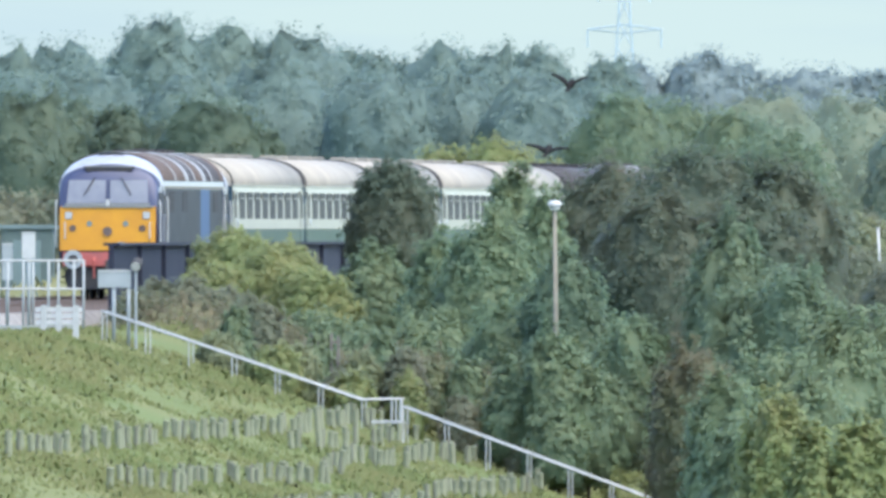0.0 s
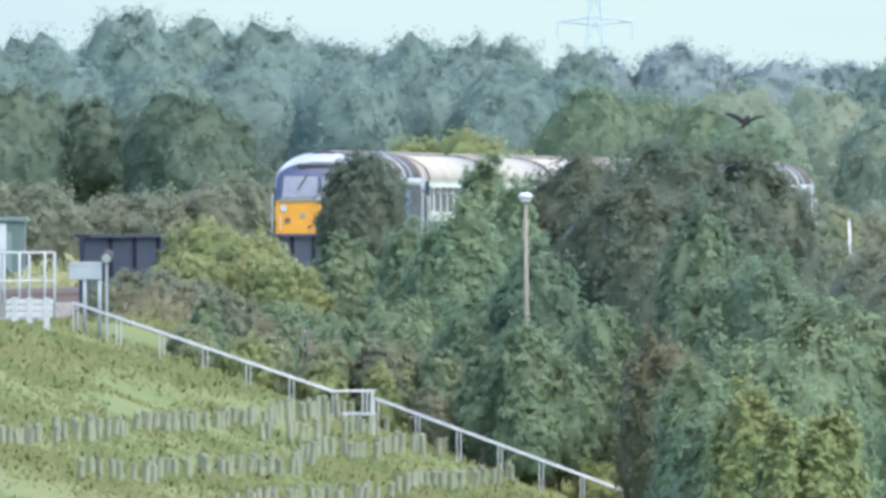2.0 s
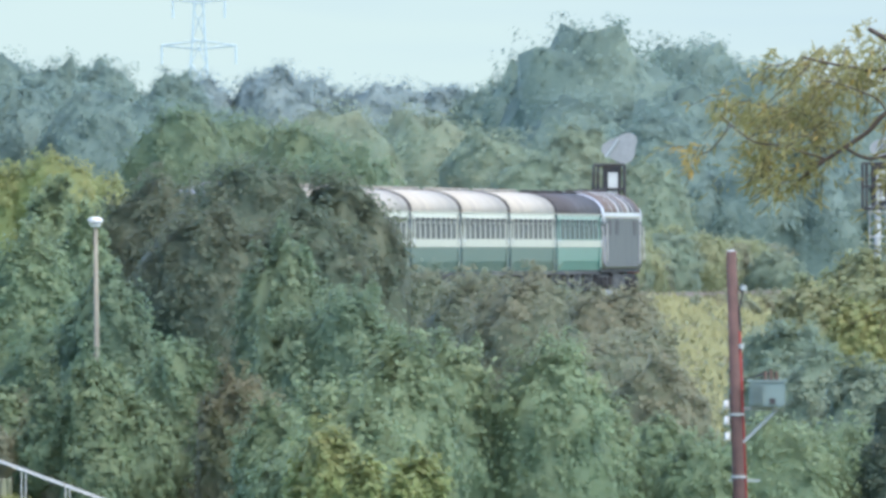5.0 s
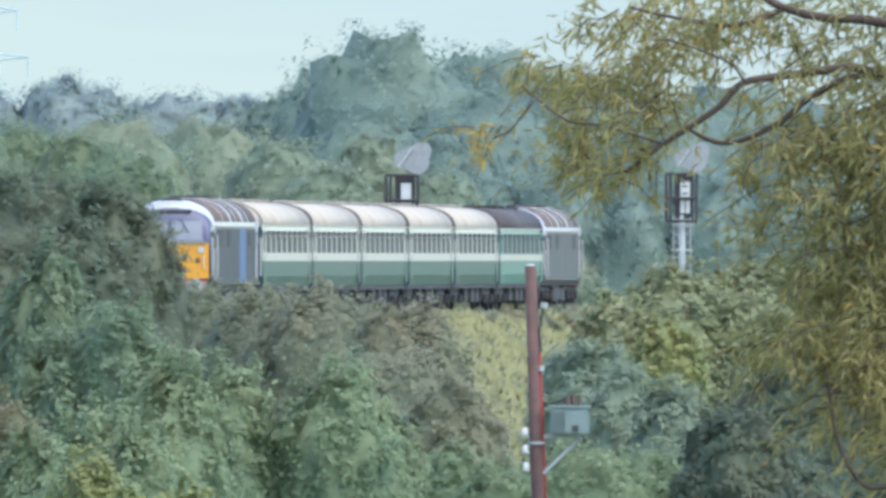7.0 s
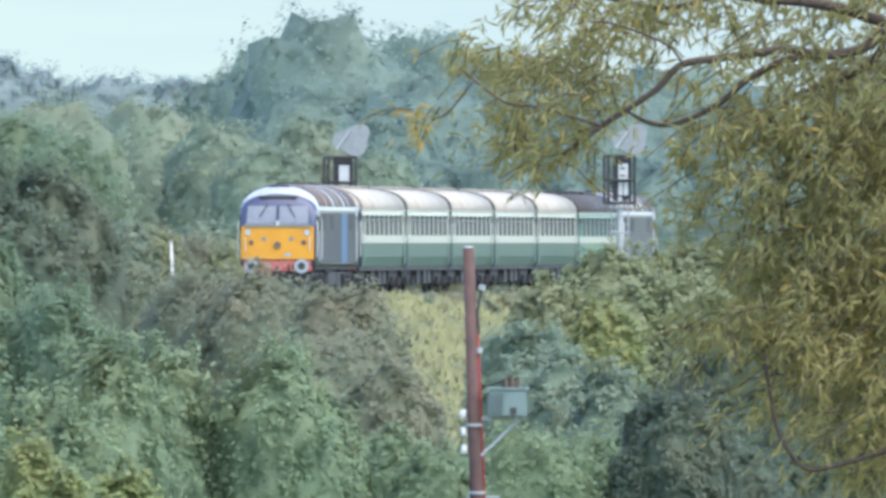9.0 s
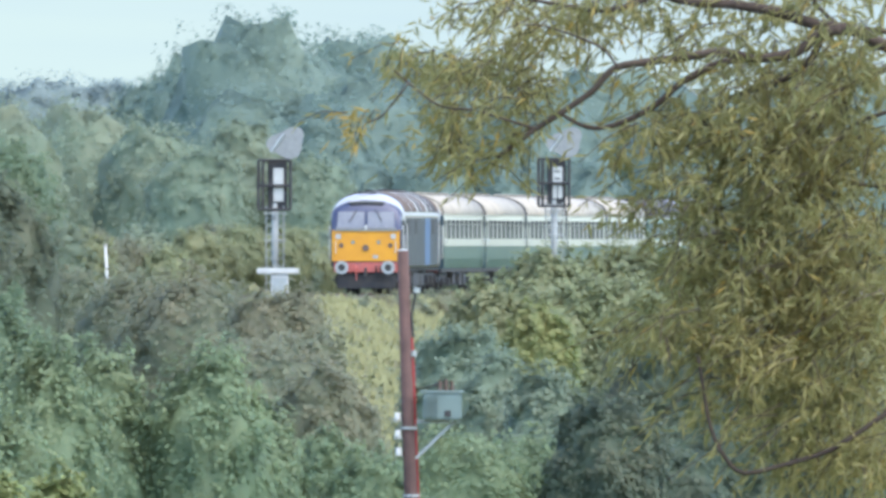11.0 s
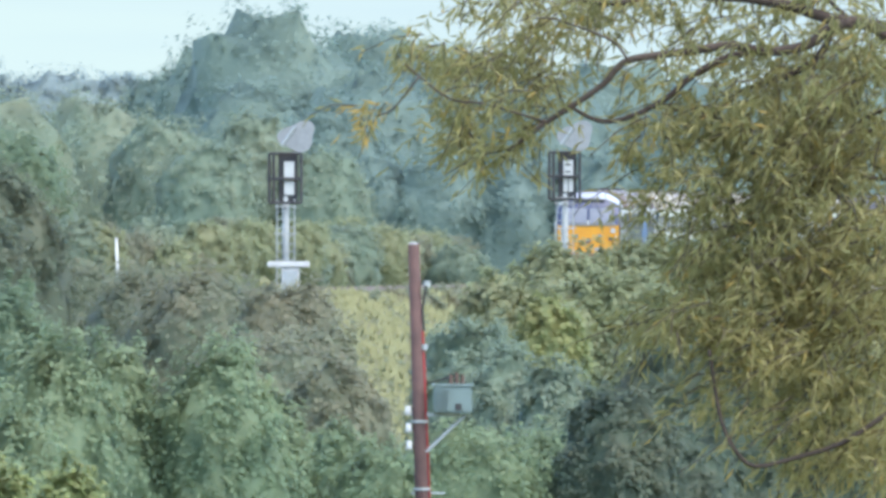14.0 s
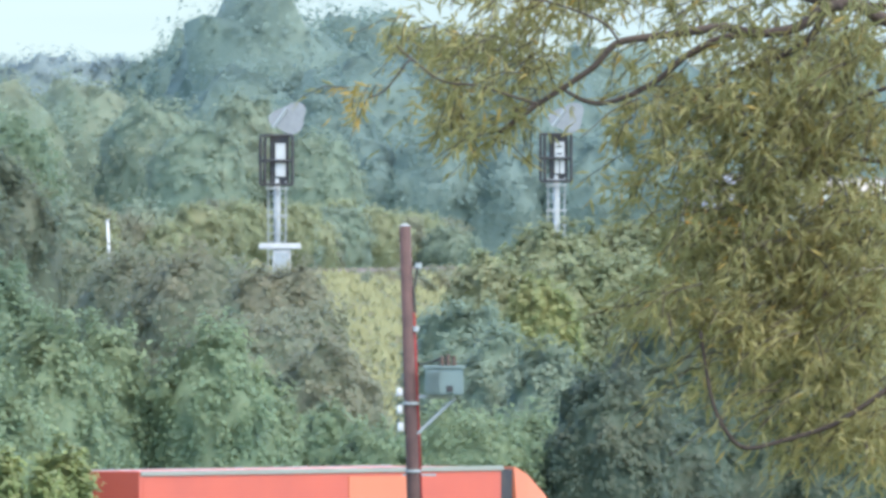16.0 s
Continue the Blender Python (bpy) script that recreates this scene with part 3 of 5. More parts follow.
grow([(-7.12, 465, -1.59, 1.72), (-5.18, 455, -1.89, 1.5), (-5.53, 450, -2.03, 1.02), (-6.27, 450, -1.99, 1.2)], "bush", "l_yellow", "yellow-green shrub tops in the valley", "shoot", 0.14, 1.1, None, "valley scrub")
grow([(-4.23, 665, 1.18, 3.62), (-6.27, 675, 1.07, 3.25), (-2.54, 660, 0.81, 2.76), (-1.84, 655, -0.2, 2.33), (-7.82, 680, 1.21, 2.56), (-1.1, 625, -0.89, 2.48), (-2.97, 635, -0.4, 3.45)],
     "bush", "l_brown", "grey-brown hawthorn thicket below the railway", "bush", 0.13, 1.1, None, "hawthorn thicket")
grow([(4.59, 750, 1.76, 2.36), (5.81, 755, 1.85, 2.54), (7.08, 755, 1.88, 2.54), (8.51, 755, 1.82, 2.86), (4.96, 725, 0.94, 3.04), (2.91, 725, 0.82, 2.28), (6.48, 725, 1.09, 3.04)],
     "bush", "l_tawny", "olive hedge bush beside the railway", "bush", 0.2, 1.1, None, "lineside hedge", 1.35)
grow([(4.08, 705, 0.37, 1.92)], "bush", "l_yellow", "yellow-green bush in the lineside hedge", "bush", 0.18, 1.1, None, "lineside hedge")
grow([(2.06, 595, 0.18, 2.35), (2.75, 585, -0.46, 2.19), (1.33, 600, -0.27, 1.5), (3.57, 580, -0.8, 1.81)],
     "bush", "l_mid", "grey-green hawthorn bush on the grassy bank", "bush", 0.13, 1.0, None, "hawthorns on the bank")
grow([(6.16, 585, -0.1, 2.92), (7.74, 585, 0.27, 3.17), (4.79, 555, -1.26, 2.3), (9.16, 575, -0.18, 3.11), (5.47, 565, -2.14, 3.05), (7.65, 570, -2.12, 3.08), (9.19, 570, -1.82, 2.61)],
     "bush", "l_dark", "dark green bush behind the willow", "bush", 0.13, 1.0, None, "valley scrub")
grow([(1.8, 555, -1.89, 3), (-0.27, 550, -2.37, 2.05), (3.56, 560, -2.1, 2.56), (-1.31, 555, -1.95, 1.84)],
     "bush", "l_green", "leafy bush in the valley scrub", "bush", 0.12, 1.0, None, "valley scrub")


# ---- the train ----
def arc(w, zc, zt, n=12):
    """Roof line from one cantrail to the other."""
    return [(w * math.cos(math.pi * k / n), zc + (zt - zc) * math.sin(math.pi * k / n) ** 0.85) for k in range(n + 1)]


def roof_patch(w, zc, zt, y0, y1, k0, k1, lift, n=24):
    """A curved sheet lying on the roof, with thickness."""
    line = arc(w, zc, zt, n)[k0:k1 + 1]
    up = [(x * (1 + lift / 1.3), z + lift) for x, z in line]
    ring = line + up[::-1]
    return loft([[(x, y, z) for x, z in ring] for y in (y0, y1)])


def wheel(parent, x, y, r):
    w = part("wheel", tube([(x - 0.065, y, r), (x + 0.065, y, r)], r, 20), M["black"], parent, "grimy steel wheel", True)
    return w


def bogie(parent, y, axles, r):
    b = part("bogie", box(-1.12, -0.98, y - max(axles) - 0.7, y + max(axles) + 0.7, 0.42, 0.86, 0.05), M["black"], parent, "grimy black bogie with side frames")
    part("side_frame", box(0.98, 1.12, y - max(axles) - 0.7, y + max(axles) + 0.7, 0.42, 0.86, 0.05), M["black"], b)
    part("bolster", box(-0.95, 0.95, y - 0.35, y + 0.35, 0.5, 0.95, 0.03), M["black"], b)
    for a in axles:
        for s in (-0.755, 0.755):
            wheel(b, s, y + a, r)
        for s in (-1.19, 1.19):
            part("axle_box", box(s - 0.08, s + 0.08, y + a - 0.17, y + a + 0.17, r - 0.16, r + 0.18, 0.03), M["black"], b)


def buffer(parent, s, y, out):
    b = part("buffer", tube([(s, y, 1.04), (s, y + 0.42 * out, 1.04)], 0.11, 12), M["black"], parent, "buffer with a white ring", True)
    part("buffer_head", tube([(s, y + 0.42 * out, 1.04), (s, y + 0.47 * out, 1.04)], 0.25, 20), M["greyplate"], b, "scuffed pale buffer rim")
    part("buffer_face", tube([(s, y + 0.465 * out, 1.04), (s, y + 0.48 * out, 1.04)], 0.13, 16), M["black"], b, "greasy dark buffer centre")


def cab_end(t, e):
    """One driving end; e is -1 or 1."""
    y = 9.45 * e
    part("nose_panel", box(-1.265, 1.265, min(y, y + 0.035 * e), max(y, y + 0.035 * e), 1.27, 2.43, 0.012), M["yellow"], t, "warning-yellow nose panel")
    for s in (-1, 1):
        part("corner_panel", box(min(s * 1.262, s * 1.29), max(s * 1.262, s * 1.29), min(y, y - 0.12 * e), max(y, y - 0.12 * e), 1.27, 2.43), M["yellow"], t)
        # raked windscreen
        q = []
        for off in (0.012, 0.04):
            for x, z in ((0.06, 2.53), (1.08, 2.53), (1.04, 3.13), (0.06, 3.13)):
                q.append((s * x, e * (9.45 - (z - 2.5) * 0.26 + off), z))
        bm = loft([q[:4], q[4:]])
        ws = part("windscreen", bm, M["screen"], t, "reflective windscreen pane")
        part("wiper", tube([(s * 0.35, e * 9.36, 3.2), (s * 0.62, e * 9.47, 2.75)], 0.018, 5), M["black"], ws)
        part("window_frame", box(s * 0.57 - 0.55, s * 0.57 + 0.55, min(e * 9.44, e * 9.48), max(e * 9.44, e * 9.48), 2.46, 2.515), M["silver"], ws)
        part("handrail", tube([(s * 1.36, e * 9.3, 1.35), (s * 1.38, e * 9.32, 1.5), (s * 1.38, e * 9.32, 2.5), (s * 1.36, e * 9.3, 2.6)], 0.022, 6), M["white"], t, "white vertical handrail")
        part("handrail", tube([(s * 1.37, e * 7.55, 1.3), (s * 1.395, e * 7.55, 1.45), (s * 1.395, e * 7.55, 2.6), (s * 1.37, e * 7.55, 2.7)], 0.022, 6), M["white"], t, "white vertical handrail")
        part("marker_light", box(s * 1.03 - 0.1, s * 1.03 + 0.1, min(y + 0.03 * e, y + 0.07 * e), max(y + 0.03 * e, y + 0.07 * e), 2.1, 2.3, 0.02), M["white"], t, "pale marker light")
        part("lamp_recess", tube([(s * 0.92, y + 0.02 * e, 1.86), (s * 0.92, y + 0.06 * e, 1.86)], 0.09, 14), M["roofbrown"], t, "dark round lamp recess")
        part("lamp_socket", tube([(s * 0.48, y + 0.02 * e, 1.98), (s * 0.48, y + 0.05 * e, 1.98)], 0.075, 14), M["greygreen"], t)
        part("nose_handrail", tube([(s * 1.12, y + 0.03 * e, 1.55), (s * 1.12, y + 0.09 * e, 1.6), (s * 1.12, y + 0.09 * e, 1.98), (s * 1.12, y + 0.03 * e, 2.03)], 0.016, 6), M["white"], t)
        buffer(t, s * 0.87, y, e)
        cd = part("cab_door", box(min(s * 1.331, s * 1.345), max(s * 1.331, s * 1.345), e * 7.95 - 0.34, e * 7.95 + 0.34, 1.2, 2.88), M["navy"], t, "dark blue cab door")
        part("door_window", box(min(s * 1.345, s * 1.352), max(s * 1.345, s * 1.352), e * 7.95 - 0.22, e * 7.95 + 0.22, 2.25, 2.75), M["glass"], cd)
        part("cab_window", box(min(s * 1.331, s * 1.345), max(s * 1.331, s * 1.345), e * 8.78 - 0.36, e * 8.78 + 0.3, 2.25, 2.8), M["glass"], t, "cab side window")
    part("nose_ledge", box(-1.2, 1.2, min(y, y + 0.08 * e), max(y, y + 0.08 * e), 2.4, 2.45, 0.01), M["cream"], t, "pale ledge under the windscreens")
    part("headlight", tube([(0.0, y + 0.02 * e, 1.78), (0.0, y + 0.09 * e, 1.78)], 0.12, 16), M["rust"], t, "round dull red lamp")
    part("badge", box(0.26, 0.46, min(y + 0.03 * e, y + 0.05 * e), max(y + 0.03 * e, y + 0.05 * e), 1.38, 1.5), M["greyplate"], t)
    part("centre_pillar", box(-0.05, 0.05, min(e * 9.3, e * 9.49), max(e * 9.3, e * 9.49), 2.45, 2.62, 0.01), M["white"], t)
    part("buffer_beam", box(-1.2, 1.2, min(y - 0.1 * e, y + 0.02 * e), max(y - 0.1 * e, y + 0.02 * e), 0.86, 1.25, 0.02), M["red"], t, "faded red buffer beam")
    part("snow_plough", box(-1.1, 1.1, min(y - 0.3 * e, y - 0.1 * e), max(y - 0.3 * e, y - 0.1 * e), 0.25, 0.84, 0.03), M["black"], t)
    part("coupling", tube([(0, y, 1.0), (0, y + 0.2 * e, 0.98), (0, y + 0.26 * e, 0.7)], 0.05, 8), M["black"], t)
    for s in (-0.35, 0.4, 0.55):
        part("brake_hose", tube([(s, y, 1.1), (s, y + 0.16 * e, 1.0), (s, y + 0.1 * e, 0.55)], 0.03, 6), M["red"] if s < 0 else M["black"], t)
    # dark grille slot in the dome
    part("dome_slot", box(-0.62, 0.62, min(e * 8.9, e * 9.17), max(e * 8.9, e * 9.17), 3.33, 3.47, 0.03), M["black"], t, "dark slot grille in the cab dome")
    part("slot_rim", box(-0.68, 0.68, min(e * 8.85, e * 9.15), max(e * 8.85, e * 9.15), 3.475, 3.51, 0.01), M["silver"], t)
    rings = []
    for yy, zc, zt in ((9.0, 2.93, 3.545), (8.86, 2.94, 3.64), (8.6, 2.95, 3.735), (8.2, 2.95, 3.825)):
        line = arc(1.332, zc, zt, 20)
        rings.append([(x, e * yy, z) for x, z in line] + [(x * 1.012, e * yy, z + 0.014) for x, z in line[::-1]])
    part("dome_band", loft(rings), M["domeband"], t, "pale band over the cab dome")


def locomotive(label, side, stripe):
    t = thing("locomotive", label, "locomotive", None, "locomotives of the train")
    secs = []
    for y, w, zc, zt in ((-9.45, 1.29, 2.44, 2.5), (-9.3, 1.3, 2.74, 3.05), (-9.2, 1.31, 2.86, 3.32), (-9.05, 1.32, 2.92, 3.5), (-8.75, 1.33, 2.95, 3.68), (-8.2, 1.33, 2.95, 3.82), (-7.2, 1.33, 2.95, 3.87)):
        secs.append((y, w, zc, zt))
    secs += [(-y, w, zc, zt) for y, w, zc, zt in secs[::-1]]
    part("body", loft([[(x, y, z) for x, z in [(-w, 1.06), (w, 1.06)] + arc(w, zc, zt)] for y, w, zc, zt in secs]), M["navy"], t, "dark blue body", True)
    for s in (-1, 1):
        for y0, y1, m in ((-7.45, 1.6, side), (1.62, 4.0, stripe), (4.02, 7.45, side)):
            part("side_panel", box(min(s * 1.331, s * 1.342), max(s * 1.331, s * 1.342), y0, y1, 1.12, 2.9), M[m], t, M[m].name + " side panel")
        for y0 in (-6.6, -3.2, 5.0):
            g = part("side_grille", box(min(s * 1.343, s * 1.352), max(s * 1.343, s * 1.352), y0, y0 + 1.3, 2.3, 2.82), M["roofdark"], t)
            for k in range(5):
                part("louvre", box(min(s * 1.352, s * 1.362), max(s * 1.352, s * 1.362), y0 + 0.05, y0 + 1.25, 2.34 + 0.095 * k, 2.38 + 0.095 * k), M["sideblue"], g)
        part("gutter", box(min(s * 1.335, s * 1.365), max(s * 1.335, s * 1.365), -7.6, 7.6, 2.92, 2.97, 0.01), M["concrete"], t, "dull buff cantrail strip")
        part("step", box(min(s * 1.2, s * 1.36), max(s * 1.2, s * 1.36), -8.2, -7.7, 0.55, 0.6), M["black"], t)
    # roof sheets: soot-brown, pale and dark in turn
    yy = -8.1
    for i, (ln, m) in enumerate(((3.2, "roofbrown"), (0.3, "silver"), (2.4, "roofbrown"), (0.9, "silver"), (1.4, "roofdark"), (0.3, "silver"), (1.9, "roofbrown"), (0.9, "silver"), (1.4, "roofdark"), (0.4, "silver"), (1.9, "roofdark"), (1.2, "roofbrown"))):
        for k0, k1 in ((1, 10), (14, 23)):
            part("roof_sheet", roof_patch(1.332, 2.95, 3.872, yy, yy + ln - 0.03, k0, k1, 0.012), M[m], t)
        yy += ln
    part("roof_ridge", roof_patch(1.332, 2.95, 3.872, -8.4, 8.4, 10, 14, 0.018), M["silver"], t, "pale roof ridge")
    for y in (-3.0, 2.5):
        f_ = part("roof_fan", tube([(0, y, 3.88), (0, y, 3.95)], 0.55, 20), M["roofdark"], t)
        part("exhaust", tube([(0, y + 1.4, 3.86), (0, y + 1.4, 3.98)], 0.17, 12), M["black"], f_)
    part("solebar", box(-1.25, 1.25, -9.2, 9.2, 0.92, 1.058), M["black"], t)
    part("fuel_tank", box(-1.2, 1.2, -2.6, 1.0, 0.3, 0.92, 0.08), M["black"], t)
    part("battery_box", box(-1.2, 1.2, 1.15, 2.9, 0.32, 0.82, 0.04), M["black"], t)
    for y in (-6.0, 6.0):
        bogie(t, y, (-2.0, 0.0, 2.0), 0.57)
    for e in (-1, 1):
        cab_end(t, e)
    return t


def coach(low, high, roof, label):
    t = thing("coach", label, "railway coach", None, "coaches of the train")
    w, hl = 1.38, 9.95
    part("lower_body", loft([[(x, y, z) for x, z in ((-1.30, 1.0), (1.30, 1.0), (w - 0.02, 1.35), (w, 1.86), (-w, 1.86), (-w + 0.02, 1.35))] for y in (-hl, hl)]), M[low], t, "green lower body panels")
    part("upper_body", loft([[(x, y, z) for x, z in ((-w, 1.862), (w, 1.862), (w - 0.01, 2.5), (w - 0.06, 3.02), (-w + 0.06, 3.02), (-w + 0.01, 2.5))] for y in (-hl, hl)]), M[high], t, "window band panels")
    part("roof", loft([[(x, y, z) for x, z in [(-w + 0.05, 3.0), (w - 0.05, 3.0)] + arc(w - 0.03, 3.02, 3.8)] for y in (-hl - 0.02, hl + 0.02)]), M[roof], t, "gently curved roof", True)
    for s in (-1, 1):
        part("gutter", box(min(s * 1.34, s * 1.375), max(s * 1.34, s * 1.375), -hl, hl, 3.0, 3.045), M["cream"], t)
        part("waist_strip", box(min(s * 1.381, s * 1.392), max(s * 1.381, s * 1.392), -hl, hl, 1.84, 1.9 if high == "cream" else 2.08), M["cream"], t, "pale waist line")
        for k in range(8):
            y = -7.35 + 2.1 * k
            p_ = part("window", box(min(s * 1.374, s * 1.386), max(s * 1.374, s * 1.386), y - 0.72, y + 0.72, 2.12, 2.84, 0.0), M["glass"], t, "dark coach window")
            part("window_bar", box(min(s * 1.386, s * 1.39), max(s * 1.386, s * 1.39), y - 0.72, y + 0.72, 2.66, 2.685), M[high], p_)
        for y in (-9.2, 9.2):
            d = part("door", box(min(s * 1.381, s * 1.39), max(s * 1.381, s * 1.39), y - 0.38, y + 0.38, 1.1, 2.9), M[high], t, "end passenger door")
            part("door_window", box(min(s * 1.39, s * 1.396), max(s * 1.39, s * 1.396), y - 0.22, y + 0.22, 2.15, 2.8), M["glass"], d)
            part("door_foot", box(min(s * 1.39, s * 1.396), max(s * 1.39, s * 1.396), y - 0.38, y + 0.38, 1.1, 1.84), M[low], d)
            part("handle", tube([(s * 1.4, y + 0.3, 1.9), (s * 1.42, y + 0.3, 2.0), (s * 1.4, y + 0.3, 2.1)], 0.015, 5), M["steel"], d)
    for e in (-1, 1):
        part("end_wall", box(-w + 0.01, w - 0.01, min(e * hl, e * (hl + 0.03)), max(e * hl, e * (hl + 0.03)), 1.0, 3.0), M["endblue"], t, "dark blue coach end")
        part("end_rib", roof_patch(w - 0.02, 3.02, 3.8, min(e * hl, e * (hl - 0.16)), max(e * hl, e * (hl - 0.16)), 0, 24, 0.02), M["roofdark"], t)
        part("gangway", box(-0.5, 0.5, min(e * hl, e * (hl + 0.24)), max(e * hl, e * (hl + 0.24)), 1.05, 3.15, 0.03), M["black"], t, "black gangway bellows")
        for s in (-0.87, 0.87):
            buffer(t, s, e * (hl - 0.2), e)
        bogie(t, e * 7.1, (-1.3, 1.3), 0.457)
    part("solebar", box(-1.28, 1.28, -hl, hl, 0.85, 0.998), M["black"], t)
    for y in (-2.6, 0.4, 2.4):
        part("equipment_box", box(-1.2, 1.2, y - 0.8, y + 0.6, 0.35, 0.85, 0.03), M["black"], t)
    for y in (-7, -3.5, 0, 3.5, 7):
        part("roof_vent", box(-0.22, 0.22, y - 0.2, y + 0.2, 3.78, 3.9, 0.04), M[roof], t)
    return t


tail_loco = locomotive("dark blue diesel locomotive with yellow nose and patched roof", "sideblue", "brightblue")
lead_loco = locomotive("grey-sided diesel locomotive with yellow nose and sooty roof", "sidegrey", "sidegrey")
first = coach("green", "cream", "roofwhite", "green and cream railway coach with an off-white roof")
COACHES = [first] + [copy_thing(first, Matrix.Identity(4)) for _ in range(4)]
COACHES.append(coach("teal", "teal", "roofdark", "teal railway coach with a dark roof and white waist line"))
# spacing from the tail end: middle of each vehicle
TRAIN = [(tail_loco, 9.7)] + [(c, 19.4 + 20.4 * (i + 0.5)) for i, c in enumerate(COACHES)] + [(lead_loco, 19.4 + 20.4 * 6 + 9.7)]


def train_rows(middle):
    rows = []
    for k in range(33):
        t = k * 0.5
        y = 627.57 + 32.95 * t + 0.045 * t * t + middle * 0.996
        rows.append((t, pose(track_x(y), y, 0.0, 0, 0, -math.degrees(math.atan(track_slope(y))))))
    return rows


# ---- the railway's fittings ----
def signal(name, x, y, z_hood, bars):
    """Colour-light signal seen from its back: mast, ladder, caged head and mesh hood."""
    zg = ground_z(x, y)
    t = thing(name, "galvanised railway signal mast with black caged head and grey hood", "railway signal", pose(x, y, 0), "railway signals")
    head = z_hood - 0.65
    part("mast", tube([(0, 0, zg - 0.2), (0, 0, head - 1.6)], 0.13, 12), M["sigpost"], t, "galvanised mast", True)
    part("base_plate", box(-0.3, 0.3, -0.3, 0.3, zg - 0.1, zg + 0.08, 0.02), M["concrete"], t)
    for s in (-0.33, 0.33):
        part("ladder_rail", tube([(s, -0.2, zg + 0.3), (s, -0.2, head - 1.7)], 0.025, 6), M["sigpost"], t)
    k = zg + 0.5
    while k < head - 1.75:
        part("rung", tube([(-0.33, -0.2, k), (0.33, -0.2, k)], 0.016, 5), M["sigpost"], t)
        k += 0.3
    for zz in (head - 3.0, head - 2.0):
        part("guard_rail", tube([(-0.42, -0.35, zz), (0.42, -0.35, zz)], 0.025, 6), M["sigpost"], t)
    cage = part("head_back", box(-0.28, 0.45, -0.1, 0.2, head - 1.82, head, 0.03), M["black"], t, "black signal head back")
    for s in (-0.62, -0.45, 0.58):
        part("cage_bar", tube([(s, -0.3, head - 1.85), (s, -0.3, head)], 0.06, 6), M["black"], cage)
    for zz in (head - 1.85, head - 0.95, head):
        part("cage_hoop", tube([(-0.62, -0.3, zz), (0.58, -0.3, zz)], 0.055, 6), M["black"], cage)
    pl = part("plate", box(-0.06, 0.32, -0.17, -0.12, head - 1.55, head - 0.3, 0.01), M["white"], t, "white lit plate behind the head")
    part("plate_bar", box(-0.06, 0.32, -0.19, -0.175, head - 1.02, head - 0.94), M["black"], pl)
    if bars:
        part("plate_bar", box(0.11, 0.15, -0.19, -0.175, head - 1.55, head - 0.95), M["black"], pl)
        part("writing_bar", box(0.0, 0.22, -0.19, -0.175, head - 0.52, head - 0.46), M["black"], pl)
        part("writing_bar", box(0.0, 0.22, -0.19, -0.175, head - 0.8, head - 0.74), M["black"], pl)
    # rounded leaning hood
    out = []
    for i in range(28):
        a = i * 2 * math.pi / 28
        r = 0.62 + 0.1 * math.cos(3 * (a - 1.05))
        out.append((0.45 + 1.08 * r * math.cos(a) + 0.1 * math.sin(a), z_hood + 0.9 * r * math.sin(a)))
    hood = part("hood", loft([[(a, yy, b) for a, b in out] for yy in (-0.12, 0.34)]), M["dim"], t, "grey rounded mesh hood")
    part("hood_rib", tube([(-0.15, -0.15, z_hood - 0.35), (0.35, -0.15, z_hood + 0.35)], 0.07, 6), M["greyplate"], hood)
    return t


signal("railway_signal", -3.84, 1000, 5.71, False)
signal("railway_signal", 6.94, 1045, 5.91, True)


def cabinet(x, y, z):
    zg = ground_z(x, y)
    t = thing("relay_cabinet", "white lineside equipment cabinet with overhanging lid", "cabinet", pose(x, y, 0))
    part("cabinet_body", box(-0.33, 0.33, -0.3, 0.3, zg - 0.1, z - 0.1, 0.02), M["white"], t)
    part("cabinet_lid", box(-0.85, 0.72, -0.4, 0.4, z - 0.1, z + 0.12, 0.04), M["white"], t, "white overhanging lid")
    part("cabinet_door", box(-0.27, 0.27, -0.32, -0.302, zg + 0.1, z - 0.25), M["greyplate"], t)


cabinet(-3.61, 985, 0.91)


def marker_post(x, y, ztop):
    zg = ground_z(x, y)
    t = thing("marker_post", "thin white lineside marker post", "post", pose(x, y, 0))
    part("post_shaft", tube([(0, 0, zg - 0.2), (-0.12, 0, ztop)], 0.05, 8), M["white"], t, "", True)
    part("post_cap", tube([(-0.12, 0, ztop), (-0.12, 0, ztop + 0.06)], 0.065, 8), M["white"], t)


marker_post(-9.71, 965, 1.85)


def girder_parapet():
    """Dark plate girder beside the track over the bridge."""
    t = thing("bridge_parapet", "dark blue-black riveted plate girder beside the railway", "bridge parapet")
    ys = [593 + 6 * i for i in range(13)]
    for a, b in zip(ys, ys[1:]):
        xa, xb = track_x(a) + 3.6, track_x(b) + 3.6
        bm = loft([[(xa, a, -0.7), (xa + 0.14, a, -0.7), (xa + 0.14, a, 1.42), (xa, a, 1.42)], [(xb, b, -0.7), (xb + 0.14, b, -0.7), (xb + 0.14, b, 1.42), (xb, b, 1.42)]])
        part("plate", bm, M["girder"], t)
        part("stiffener", box(xb + 0.14, xb + 0.24, b - 0.06, b + 0.06, -0.7, 1.42), M["girder"], t)
    bm = loft([[(track_x(y) + 3.6 + a, y, z) for a, z in ((-0.12, 1.42), (0.28, 1.42), (0.28, 1.5), (-0.12, 1.5))] for y in ys])
    part("top_flange", bm, M["girder"], t)


girder_parapet()


